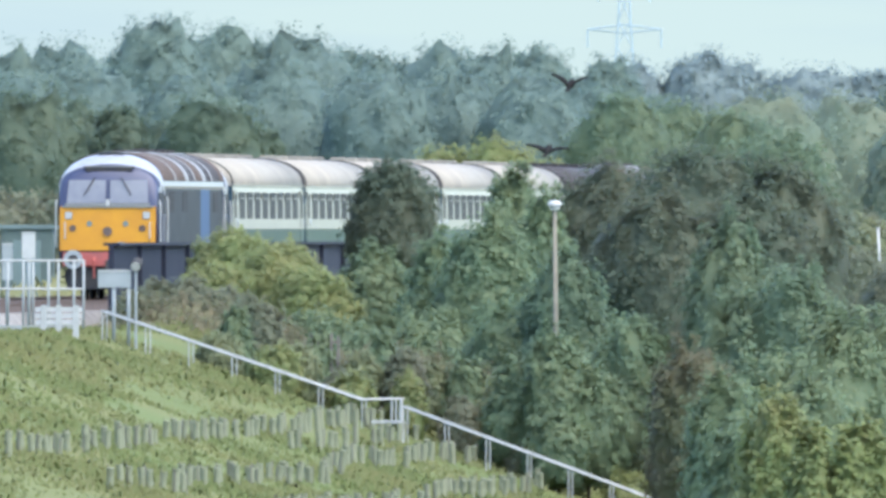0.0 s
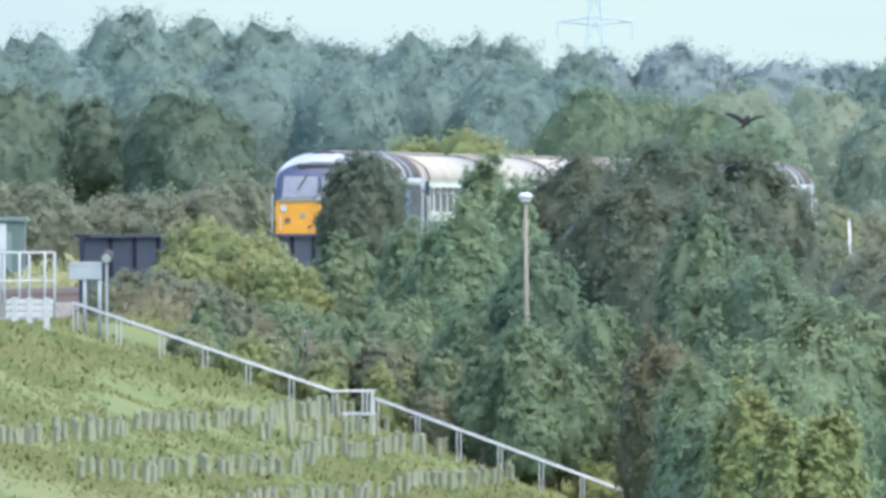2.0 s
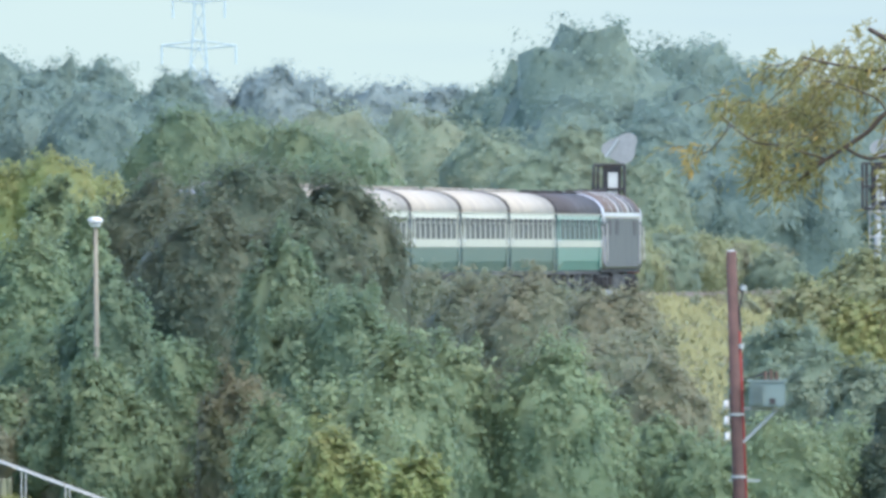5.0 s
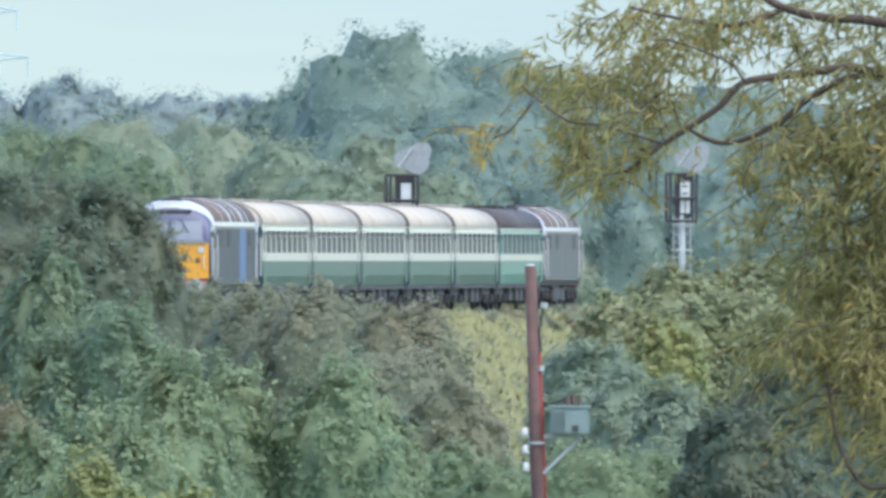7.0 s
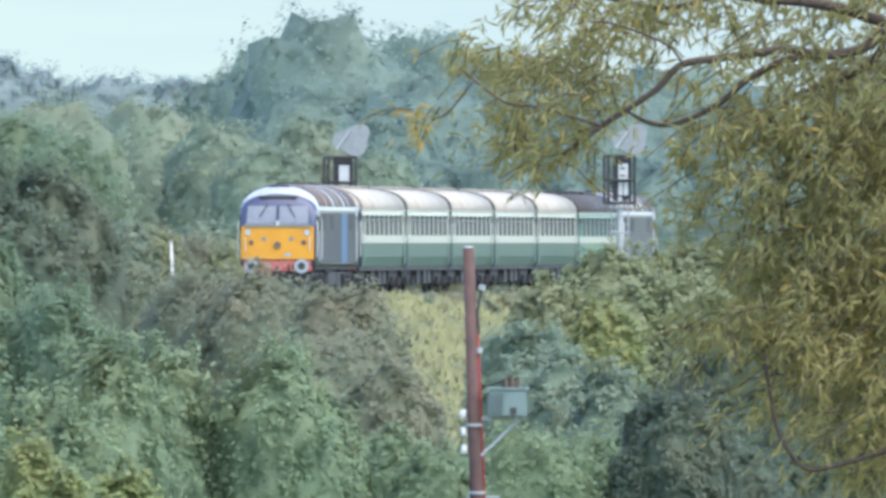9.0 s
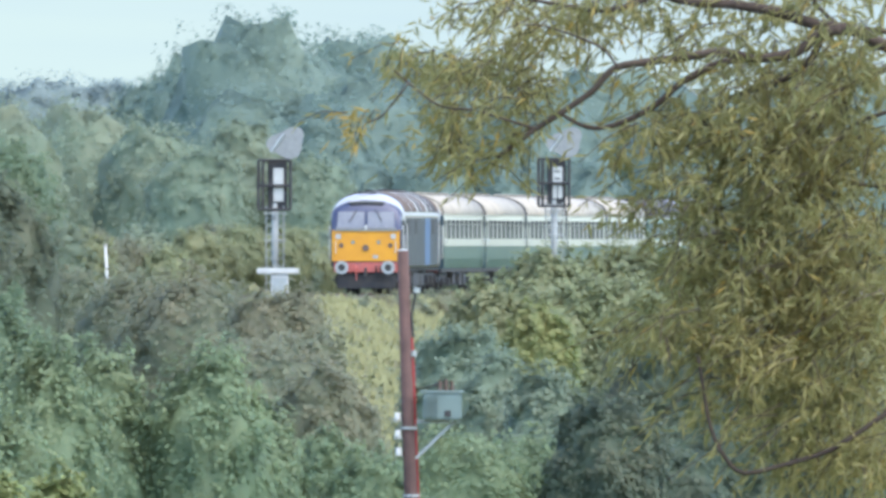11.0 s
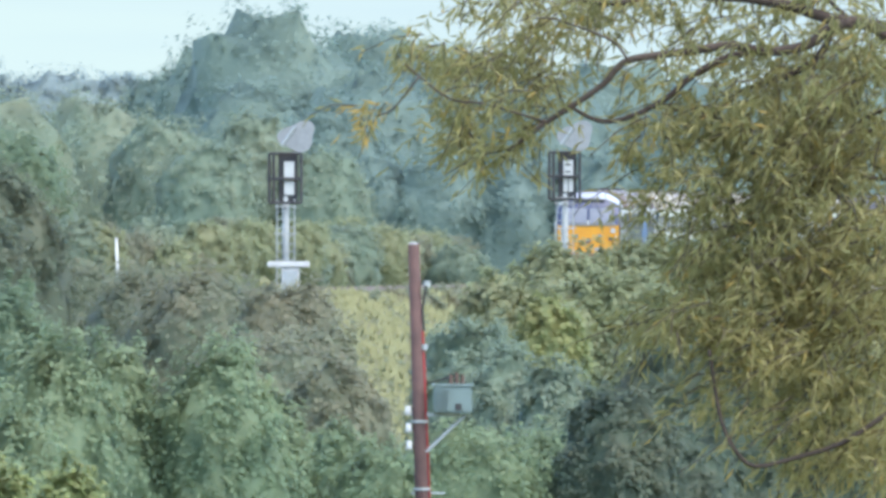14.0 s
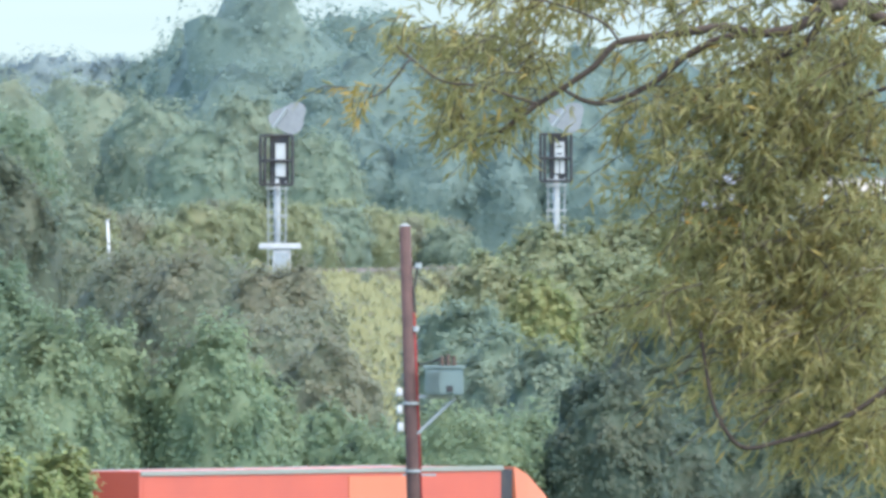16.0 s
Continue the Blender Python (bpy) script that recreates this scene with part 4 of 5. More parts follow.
def railing(x0, x1, y, ztop, zmid, n):
    t = thing("platform_railing", "galvanised tubular railing beside the track", "railing")
    zb = ground_z((x0 + x1) / 2, y)
    for k in range(n + 1):
        x = x0 + (x1 - x0) * k / n
        part("post", tube([(x, y, zb - 0.1), (x, y, ztop)], 0.03, 8), M["sigpost"], t, "", True)
        part("post", tube([(x + 0.17, y + 1.5, zb - 0.1), (x + 0.17, y + 1.5, ztop)], 0.03, 8), M["sigpost"], t, "", True)
    for z in (ztop, zmid):
        part("top_rail", tube([(x0, y, z), (x1 + 0.1, y, z)], 0.025, 8), M["galv"], t, "", True)
        part("top_rail", tube([(x0, y + 1.5, z), (x1 + 0.2, y + 1.5, z)], 0.025, 8), M["galv"], t, "", True)
    part("toe_board", box(x0, x1, y - 0.03, y, zb, zb + 0.18), M["sigpost"], t)


railing(-28.6, -25.0, 560.0, 1.09, 0.42, 6)


def signboard(x, y, z, z0, z1, w, m, label, legs):
    zg = ground_z(x, y)
    t = thing("track_sign", label, "sign", pose(x, y, 0))
    part("board", box(-w / 2, w / 2, -0.04, 0, z0, z1, 0.01), M[m], t)
    for s in legs:
        part("leg", tube([(s, 0.04, zg - 0.2), (s, 0.04, z1 - 0.02)], 0.045, 8), M["greyplate"], t, "", True)
    part("rim", box(-w / 2, w / 2, -0.055, -0.042, z1 - 0.05, z1), M["galv"], t)


signboard(-23.88, 556, 0.69, 0.46, 0.88, 0.78, "greyplate", "grey plate sign on two posts", (-0.02, 0.33))
signboard(-26.71, 575, 1.41, 1.12, 1.78, 0.33, "white", "narrow white box sign on a post", (0.0,))
signboard(-27.23, 575, 1.16, 0.6, 1.5, 0.26, "greyplate", "narrow grey sign on a post", (0.0,))


def floodlight(x, y, z):
    zg = ground_z(x, y)
    t = thing("bulkhead_lamp", "small round floodlight on a post", "lamp", pose(x, y, 0))
    part("post", tube([(0, 0, zg - 0.2), (0, 0, z)], 0.03, 8), M["greyplate"], t)
    part("lamp_head", tube([(0, -0.12, z - 0.05), (0.05, 0.1, z + 0.05)], 0.13, 14), M["black"], t)
    part("lamp_glass", tube([(0, -0.14, z - 0.06), (0, -0.12, z - 0.05)], 0.11, 14), M["white"], t)


floodlight(-23.38, 556, 1.01)


def barrier(x, y, z):
    t = thing("track_barrier", "low white slatted barrier beside the track", "barrier", pose(x, y, z))
    for k in range(3):
        part("slat", box(-0.55, 0.55, -0.02, 0.02, 0.05 + 0.15 * k, 0.15 + 0.15 * k), M["white"], t)
    for s in (-0.35, 0.0, 0.4):
        part("upright", box(s - 0.07, s + 0.07, -0.06, -0.025, -0.3, 0.5), M["galv"], t)


barrier(-25.03, 552, -0.44)


def hut(x, y):
    zg = ground_z(x, y)
    t = thing("lineside_hut", "grey-green lineside hut with pale roof edge", "hut", pose(x, y, zg))
    part("hut_wall", box(-0.75, 0.75, -0.7, 0.7, 0, 2.3, 0.02), M["hutgreen"], t)
    part("hut_roof", box(-0.85, 0.85, -0.8, 0.8, 2.3, 2.44, 0.03), M["greygreen"], t)
    part("hut_door", box(-0.4, 0.4, -0.72, -0.702, 0.05, 2.0), M["greygreen"], t)


hut(-31.6, 690.0)


# ---- the stair down the embankment ----
def stair_rail(points, y, name):
    """Two handrails, with posts, following the stair."""
    t = thing(name, "galvanised handrails of the embankment stair", "handrail")
    for dy, dx in ((0.0, 0.0), (1.3, 0.06)):
        part("hand_rail", tube([(x + dx, y + dy, z) for x, z in points], 0.027 if dy == 0 else 0.016, 8), M["white"] if dy == 0 else M["galv"], t, "bright galvanised handrail", True)
        for (xa, za), (xb, zb) in zip(points, points[1:]):
            n = max(1, round(abs(xb - xa) / 0.95))
            for k in range(n):
                s = k / n
                x, z = xa + (xb - xa) * s, za + (zb - za) * s
                part("post", tube([(x + dx + 0.03, y + dy, min(z - 0.9, ground_z(x, y))), (x + dx + 0.03, y + dy, z)], 0.017, 6), M["galv"], t)
    return t


STAIR_Y = 555.0
A_, B_, C_, D_ = (-24.16, 555, -0.08), (-18.05, 555, -2.17), (-17.1, 555, -2.15), (-11.25, 555, -4.49)
E_ = (D_[0] + 4.0, D_[1], D_[2] - 1.6)
stair_rail([(A_[0], A_[2]), (B_[0], B_[2]), (C_[0], C_[2])], STAIR_Y, "stair_handrail")
stair_rail([(C_[0] + 0.03, C_[2] - 0.18), (D_[0], D_[2]), (E_[0], E_[2])], STAIR_Y, "stair_handrail")
landing = thing("stair_landing", "bright galvanised stair landing frame", "landing")
part("landing_deck", box(B_[0] + 0.25, C_[0] + 0.05, STAIR_Y - 0.05, STAIR_Y + 1.35, C_[2] - 0.58, C_[2] - 0.52), M["galv"], landing)
part("end_post", tube([(C_[0], STAIR_Y, C_[2] - 1.2), (C_[0], STAIR_Y, C_[2])], 0.05, 8), M["galv"], landing)
for k in range(2):
    part("end_post", tube([(C_[0] - 0.12 - 0.1 * k, STAIR_Y, C_[2] - 0.6), (C_[0] - 0.12 - 0.1 * k, STAIR_Y, C_[2])], 0.025, 6), M["galv"], landing)
stair = thing("embankment_stair", "concrete steps down the grassy embankment", "stair", None, "", "structure")
n_steps = 30
for k in range(n_steps):
    q = (k + 0.5) / n_steps
    x, z = A_[0] + (E_[0] - A_[0]) * q, A_[2] + (E_[2] - A_[2]) * q - 1.0
    part("step", box(x - 0.34, x + 0.34, STAIR_Y + 0.1, STAIR_Y + 1.2, z - 0.25, z), M["concrete"], stair)


def picket_panel(x, y, z):
    t = thing("picket_fence", "weathered grey timber fence panel among brambles", "fence", pose(x, y, z))
    for k in range(6):
        part("picket", box(-0.42 + 0.16 * k, -0.36 + 0.16 * k, -0.015, 0.015, -0.7, 0.2 + 0.07 * ((k * 2) % 3)), M["plank"], t)
    for zz in (-0.3, 0.1):
        part("rail_bar", box(-0.45, 0.5, 0.016, 0.05, zz, zz + 0.055), M["plank"], t)


picket_panel(-19.23, 563, -0.98)


# ---- valley: street lamp, pole with transformer, road, lorry ----
def street_lamp(x, y, z):
    zg = ground_z(x, y)
    t = thing("street_lamp", "tall pale concrete street lamp with a round white head", "street lamp", pose(x, y, 0))
    part("column", tube([(0.06, 0, zg - 0.2), (0.03, 0, (zg + z) / 2), (0, 0, z - 0.12)], [0.075, 0.06, 0.045], 12), M["concrete"], t, "", True)
    hd = part("lamp_head", tube([(0, 0, z - 0.12), (0, 0, z - 0.07), (0, 0, z), (0, 0, z + 0.05)], [0.1, 0.17, 0.17, 0.08], 16), M["white"], t, "round white lamp head", True)
    part("lamp_bowl", tube([(0, 0, z - 0.17), (0, 0, z - 0.1)], [0.1, 0.15], 16), M["lens"], hd)


street_lamp(-13.73, 566, 2.47)
grow([(-13.6, 559, -0.6, 1.5), (-14.4, 560, -1.25, 1.6), (-12.8, 559.5, -1.5, 1.6), (-13.5, 557.5, -2.2, 1.5)], "bush", "l_green", "green shrub at the foot of the lamp", "shoot", 0.13, 1.0)


def power_pole(x, y, ztop):
    zg = ground_z(x, y)
    t = thing("power_pole", "creosoted wooden power pole with a grey transformer", "power pole", pose(x, y, 0))
    lean = 0.30
    def px(z):
        return (ztop - z) * lean / 8.8
    part("pole", tube([(px(zg), 0, zg - 0.3), (px(-3), 0, -3), (0, 0, ztop)], [0.165, 0.135, 0.105], 14), M["creosote"], t, "dark red-brown creosoted timber", True)
    part("pole_cap", tube([(0, 0, ztop), (0, 0, ztop + 0.03)], [0.1, 0.06], 12), M["greyplate"], t)
    part("cable_cover", tube([(px(zg) + 0.15, -0.05, zg), (px(-2) + 0.13, -0.05, -2.0), (0.17, -0.05, ztop - 1.6)], 0.024, 8), M["redpipe"], t, "red cable cover", True)
    part("cable", tube([(0.2, -0.05, ztop - 1.6), (0.16, -0.05, ztop - 1.2), (0.24, -0.05, ztop - 0.75)], 0.022, 6), M["black"], t)
    part("cable_end", tube([(0.24, -0.05, ztop - 0.78), (0.26, -0.05, ztop - 0.68)], 0.07, 8), M["greyplate"], t)
    part("cable_end", tube([(0.2, -0.05, ztop - 1.95), (0.2, -0.05, ztop - 1.85)], 0.06, 8), M["greyplate"], t)
    z0 = ztop - 3.12
    tx_ = px(z0) + 0.26
    tank = part("transformer", box(tx_, tx_ + 0.72, -0.3, 0.25, z0, z0 + 0.5, 0.03), M["greygreen"], t, "grey-green transformer tank")
    part("tank_lid", box(tx_ - 0.03, tx_ + 0.75, -0.33, 0.28, z0 + 0.5, z0 + 0.54), M["greygreen"], tank)
    for k in range(5):
        part("cooling_fin", box(tx_ + 0.06 + 0.05 * k, tx_ + 0.075 + 0.05 * k, -0.36, -0.3, z0 + 0.05, z0 + 0.44), M["greygreen"], tank)
    part("tank_plate", box(tx_ + 0.4, tx_ + 0.52, -0.315, -0.302, z0 + 0.05, z0 + 0.17), M["black"], tank)
    for k in range(3):
        b = part("bushing", tube([(tx_ + 0.32 + 0.11 * k, -0.05, z0 + 0.54), (tx_ + 0.32 + 0.11 * k, -0.05, z0 + 0.72 + 0.03 * (k % 2))], [0.05, 0.03], 10), M["roofbrown"], tank, "brown ceramic bushing")
        part("bushing_wire", tube([(tx_ + 0.32 + 0.11 * k, -0.05, z0 + 0.7), (tx_ + 0.1, -0.02, z0 + 0.6), (px(z0) + 0.1, 0, z0 + 0.55)], 0.012, 5), M["black"], b)
    part("bracket", box(px(z0), tx_ + 0.5, -0.06, 0.06, z0 - 0.06, z0 - 0.002), M["greyplate"], t)
    part("brace", tube([(px(z0 - 0.75) + 0.1, -0.05, z0 - 0.72), (tx_ + 0.58, -0.05, z0 - 0.04)], 0.035, 6), M["greyplate"], t, "pale diagonal steel brace")
    for k in range(3):
        zz = ztop - 3.07 - 0.32 * k
        arm = part("insulator_pin", tube([(px(zz) - 0.1, 0, zz - 0.03), (px(zz) - 0.2, 0, zz - 0.05)], 0.02, 6), M["black"], t)
        part("insulator", tube([(px(zz) - 0.2, 0, zz - 0.09), (px(zz) - 0.2, 0, zz - 0.02), (px(zz) - 0.2, 0, zz + 0.08)], [0.085, 0.06, 0.05], 12), M["white"], arm, "white ceramic insulator", True)
    for zz in (ztop - 3.3, ztop - 4.55):
        part("pole_band", tube([(px(zz), 0, zz), (px(zz), 0, zz + 0.05)], 0.16, 12), M["greyplate"], t)
    part("bird_guard", box(px(ztop - 4.6) - 0.2, px(ztop - 4.6) + 0.42, -0.03, 0.03, ztop - 4.62, ztop - 4.58), M["greyplate"], t)
    return t


power_pole(0.47, 505, 1.76)

# the road runs straight along the valley; the lorry drives along it
def road_strip(name, off0, off1, z, m, label):
    secs = []
    for k in range(60):
        q = ROAD_P + ROAD_D * (-600 + 20 * k)
        zb = FLOOR + 0.1
        a, b = q + ROAD_N * off0, q + ROAD_N * off1
        secs.append([(a.x, a.y, zb - 0.5), (b.x, b.y, zb - 0.5), (b.x, b.y, zb + z), (a.x, a.y, zb + z)])
    ob = part(name, loft(secs), M[m], None, label)
    tagged(ob, "", name, "", "structure")


road_strip("road", -4.0, 4.0, 0.0, "asphalt", "grey asphalt road along the valley")
road_strip("kerb", 4.0, 4.15, 0.1, "concrete", "pale concrete kerb along the road")
road_strip("kerb", -4.15, -4.0, 0.1, "concrete", "pale concrete kerb along the road")


def lorry():
    """Articulated lorry; its front points along local +y, wheels stand on z = 0."""
    t = thing("lorry", "orange articulated lorry with a smooth box trailer", "lorry")
    tr = part("trailer", box(-1.27, 1.27, -13.6, 0.0, 1.15, 4.0, 0.06), M["orange"], t, "orange trailer box")
    part("trailer_panel", box(1.271, 1.285, -3.55, -0.2, 1.2, 3.86), M["orange"], tr)
    part("trailer_panel", box(1.271, 1.285, -5.85, -3.6, 1.2, 3.86), M["orange2"], tr, "paler orange panel")
    part("trailer_panel", box(1.271, 1.285, -13.5, -5.9, 1.2, 3.86), M["orange"], tr)
    part("roof_rail", box(1.2, 1.3, -13.6, 0.02, 3.93, 4.02, 0.01), M["cream"], tr, "pale roof edge")
    part("roof_rail", box(-1.3, -1.2, -13.6, 0.02, 3.93, 4.02, 0.01), M["cream"], tr, "pale roof edge")
    part("rear_frame", box(-1.28, 1.28, -13.64, -13.5, 1.1, 4.02), M["orange"], tr)
    part("chassis", box(-0.5, 0.5, -13.2, 2.9, 0.8, 1.14), M["black"], t)
    cab = part("cab", loft([[(x, y, z) for x, z in ((-1.22, 0.7), (1.22, 0.7), (1.22, zt), (-1.22, zt))] for y, zt in ((0.75, 3.0), (2.5, 3.0), (2.9, 2.2), (2.95, 1.2))]), M["orange"], t, "orange cab")
    part("wind_deflector", loft([[(x, y, z) for x, z in ((-1.2, 2.99), (1.2, 2.99), (1.12, zt), (-1.12, zt))] for y, zt in ((0.7, 4.0), (1.2, 3.85), (1.8, 3.5), (2.4, 3.06))]), M["orange2"], cab, "orange curved roof deflector")
    # added black block gives the open gap its shade
    part("gap_shade_block", box(-1.1, 1.1, 0.05, 0.68, 1.3, 3.95), M["black"], cab, "black block as the shade of the gap behind the cab")
    part("windscreen", box(-1.1, 1.1, 2.62, 2.7, 2.2, 2.8), M["glass"], cab)
    for s in (-1, 1):
        part("side_window", box(min(s * 1.221, s * 1.23), max(s * 1.221, s * 1.23), 1.4, 2.3, 2.1, 2.75), M["glass"], cab)
        part("mirror", box(min(s * 1.3, s * 1.5), max(s * 1.3, s * 1.5), 2.35, 2.45, 2.0, 2.6, 0.02), M["black"], cab)
        for y in (-12.2, -10.9, -9.6, 0.2, 2.0):
            wl_ = part("wheel", tube([(s * 0.95, y, 0.5), (s * 1.22, y, 0.5)], 0.5, 20), M["black"], t, "black tyre")
            part("rim", tube([(s * 1.2, y, 0.5), (s * 1.235, y, 0.5)], 0.27, 14), M["steel"], wl_)
        part("side_guard", box(min(s * 1.2, s * 1.24), max(s * 1.2, s * 1.24), -8.9, -1.5, 0.4, 0.75), M["galv"], t)
    return t


the_lorry = lorry()
LORRY_YAW = -math.degrees(math.atan2(ROAD_D.x, ROAD_D.y))


# ---- distance: pylon, hill ----
def pylon(x, y, zg):
    t = thing("pylon", "lattice electricity pylon with the haze put into its colour", "pylon", pose(x, y, zg))
    H = 48.0
    def half(z):
        return 3.6 * (1 - z / H) ** 1.25 + 0.55
    for sx in (-1, 1):
        for sy in (-1, 1):
            part("leg", tube([(sx * half(z), sy * half(z), z) for z in (0, 8, 16, 24, 32, 40, 48)], 0.13, 5), M["pylonhaze"], t)
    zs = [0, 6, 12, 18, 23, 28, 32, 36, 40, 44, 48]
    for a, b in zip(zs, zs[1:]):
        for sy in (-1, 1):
            part("brace", tube([(-half(a), sy * half(a), a), (half(b), sy * half(b), b)], 0.08, 4), M["pylonhaze"], t)
            part("brace", tube([(half(a), sy * half(a), a), (-half(b), sy * half(b), b)], 0.08, 4), M["pylonhaze"], t)
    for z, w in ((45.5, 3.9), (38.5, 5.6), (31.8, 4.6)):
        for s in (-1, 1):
            part("arm", tube([(0, 0, z + 0.9), (s * w, 0, z + 0.2)], 0.12, 4), M["pylonhaze"], t)
            part("arm", tube([(0, 0, z - 0.4), (s * w, 0, z + 0.2)], 0.12, 4), M["pylonhaze"], t)
            part("insulator", tube([(s * w, 0, z + 0.2), (s * w, 0, z - 2.6)], 0.14, 5), M["pylonhaze"], t)
    part("peak", tube([(0, 0, 46), (0, 0, 50.5)], 0.2, 5), M["pylonhaze"], t)


pylon(-76.7, 3900.0, -6.5)

# backdrop hill glows: its haze and daylight are an emission colour, not lit
hill_glow_mat = bpy.data.materials.new("far hill with emitted haze")
hill_glow_mat.use_nodes = True
hn, hk = hill_glow_mat.node_tree.nodes, hill_glow_mat.node_tree.links
hn.remove(hn["Principled BSDF"])
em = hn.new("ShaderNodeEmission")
hco = hn.new("ShaderNodeTexCoord")
hmap = hn.new("ShaderNodeMapping")
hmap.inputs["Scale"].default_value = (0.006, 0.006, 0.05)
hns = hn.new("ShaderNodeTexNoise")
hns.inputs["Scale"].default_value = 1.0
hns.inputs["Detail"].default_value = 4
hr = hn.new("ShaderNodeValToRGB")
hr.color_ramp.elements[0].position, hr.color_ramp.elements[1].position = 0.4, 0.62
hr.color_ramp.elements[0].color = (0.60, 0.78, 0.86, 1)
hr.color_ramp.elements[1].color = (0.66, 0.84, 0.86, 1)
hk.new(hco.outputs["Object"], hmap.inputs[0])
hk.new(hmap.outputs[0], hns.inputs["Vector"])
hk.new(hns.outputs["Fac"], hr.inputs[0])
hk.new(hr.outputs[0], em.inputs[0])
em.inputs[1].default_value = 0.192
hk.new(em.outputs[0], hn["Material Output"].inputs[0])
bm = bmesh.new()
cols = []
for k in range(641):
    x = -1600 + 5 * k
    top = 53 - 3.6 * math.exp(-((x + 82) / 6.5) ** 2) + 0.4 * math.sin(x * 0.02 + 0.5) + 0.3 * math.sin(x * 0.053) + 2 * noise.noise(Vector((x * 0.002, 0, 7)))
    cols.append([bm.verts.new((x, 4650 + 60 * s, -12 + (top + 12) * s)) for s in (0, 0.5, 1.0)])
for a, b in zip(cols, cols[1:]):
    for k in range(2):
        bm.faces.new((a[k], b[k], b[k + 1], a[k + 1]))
tagged(part("backdrop", bm, hill_glow_mat, None, "pale glowing hillside backdrop with the haze in its colour"), "", "backdrop", "", "structure")


# ---- near willow reaching into the view ----
def willow():
    rng = np.random.default_rng(77)
    t = thing("willow_tree", "willow with olive and yellowing narrow leaves", "tree", pose(0, 25, 0))
    Yw = 125.0
    bm = bmesh.new()
    tube([(6.4, Yw + 1, FLOOR - 0.3), (6.1, Yw + 0.6, -3.5), (5.2, Yw + 0.2, 0.2), (4.2, Yw, 2.2)], [0.42, 0.36, 0.27, 0.14], 12, bm)
    part("trunk", bm, M["twig"], t, "furrowed brown trunk")
    limbs = [
        (0.04, [(4.2, 125.0, 2.2), (3.1, 125.0, 2.62), (2.47, 125.0, 2.80), (2.31, 125.0, 2.88), (2.12, 125.0, 2.91), (1.93, 125.0, 2.97), (1.71, 125.0, 3.01), (1.52, 125.0, 3.02), (1.33, 125.0, 3.07), (1.20, 125.0, 3.15), (1.03, 125.0, 3.25)]),
        (0.026, [(2.23, 124.9, 2.89), (2.12, 124.9, 2.86), (2.01, 124.9, 2.78), (1.82, 124.9, 2.75), (1.66, 124.9, 2.78), (1.50, 124.9, 2.76), (1.28, 124.9, 2.73), (1.16, 124.9, 2.71), (1.10, 124.9, 2.67), (1.03, 124.9, 2.59), (0.90, 124.9, 2.50), (0.76, 124.9, 2.41), (0.57, 124.9, 2.27)]),
        (0.018, [(1.82, 125.1, 2.75), (1.65, 125.1, 2.73), (1.47, 125.1, 2.64), (1.33, 125.1, 2.52), (1.14, 125.1, 2.43), (1.01, 125.1, 2.42), (0.89, 125.1, 2.48)]),
        (0.017, [(2.15, 125.2, 2.87), (2.07, 125.2, 2.73), (1.93, 125.2, 2.64), (1.72, 125.2, 2.57), (1.58, 125.2, 2.45), (1.50, 125.2, 2.32)]),
        (0.018, [(5.5, 125.3, -0.6), (3.4, 124.8, 0.9), (2.66, 124.6, 1.18), (2.46, 124.6, 1.06), (2.36, 124.6, 0.99), (2.17, 124.6, 0.87), (1.95, 124.6, 0.80), (1.76, 124.6, 0.76), (1.67, 124.6, 0.83), (1.60, 124.6, 0.97), (1.56, 124.6, 1.18), (1.54, 124.6, 1.32)]),
        (0.01, [(2.67, 125.4, 2.08), (2.48, 125.4, 2.13), (2.26, 125.4, 2.15), (2.07, 125.4, 2.19), (1.83, 125.4, 2.25), (1.72, 125.4, 2.27)]),
        (0.004, [(1.15, 124.7, 2.71), (1.09, 124.7, 2.79), (0.99, 124.7, 2.84), (0.88, 124.7, 2.88), (0.76, 124.7, 2.91), (0.63, 124.7, 2.90)]),
        (0.004, [(0.76, 124.6, 2.41), (0.63, 124.6, 2.45), (0.46, 124.6, 2.50), (0.30, 124.6, 2.52), (0.15, 124.6, 2.63), (0.08, 124.6, 2.69)]),
        (0.012, [(1.33, 125.0, 3.06), (1.20, 125.0, 3.00), (1.06, 125.0, 2.98), (0.93, 125.0, 3.00), (0.76, 125.0, 3.03), (0.60, 125.0, 3.07)]),
        (0.012, [(2.47, 125.2, 2.88), (2.29, 125.2, 2.90), (2.21, 125.2, 2.92), (2.07, 125.2, 3.06), (1.99, 125.2, 3.17)]),
        (0.008, [(2.48, 125.3, 2.50), (2.29, 125.3, 2.43), (2.13, 125.3, 2.27), (2.02, 125.3, 2.05), (1.96, 125.3, 1.86)]),
        (0.008, [(2.48, 125.3, 1.81), (2.24, 125.3, 1.72), (2.02, 125.3, 1.56), (1.83, 125.3, 1.34)]),
        (0.008, [(2.26, 125.3, 2.79), (2.21, 125.3, 2.68), (2.25, 125.3, 2.57), (2.29, 125.3, 2.38)]),
        (0.002, [(0.15, 124.5, 2.63), (0.08, 124.5, 2.54), (0.02, 124.5, 2.47), (-0.05, 124.5, 2.44)]),
    ]
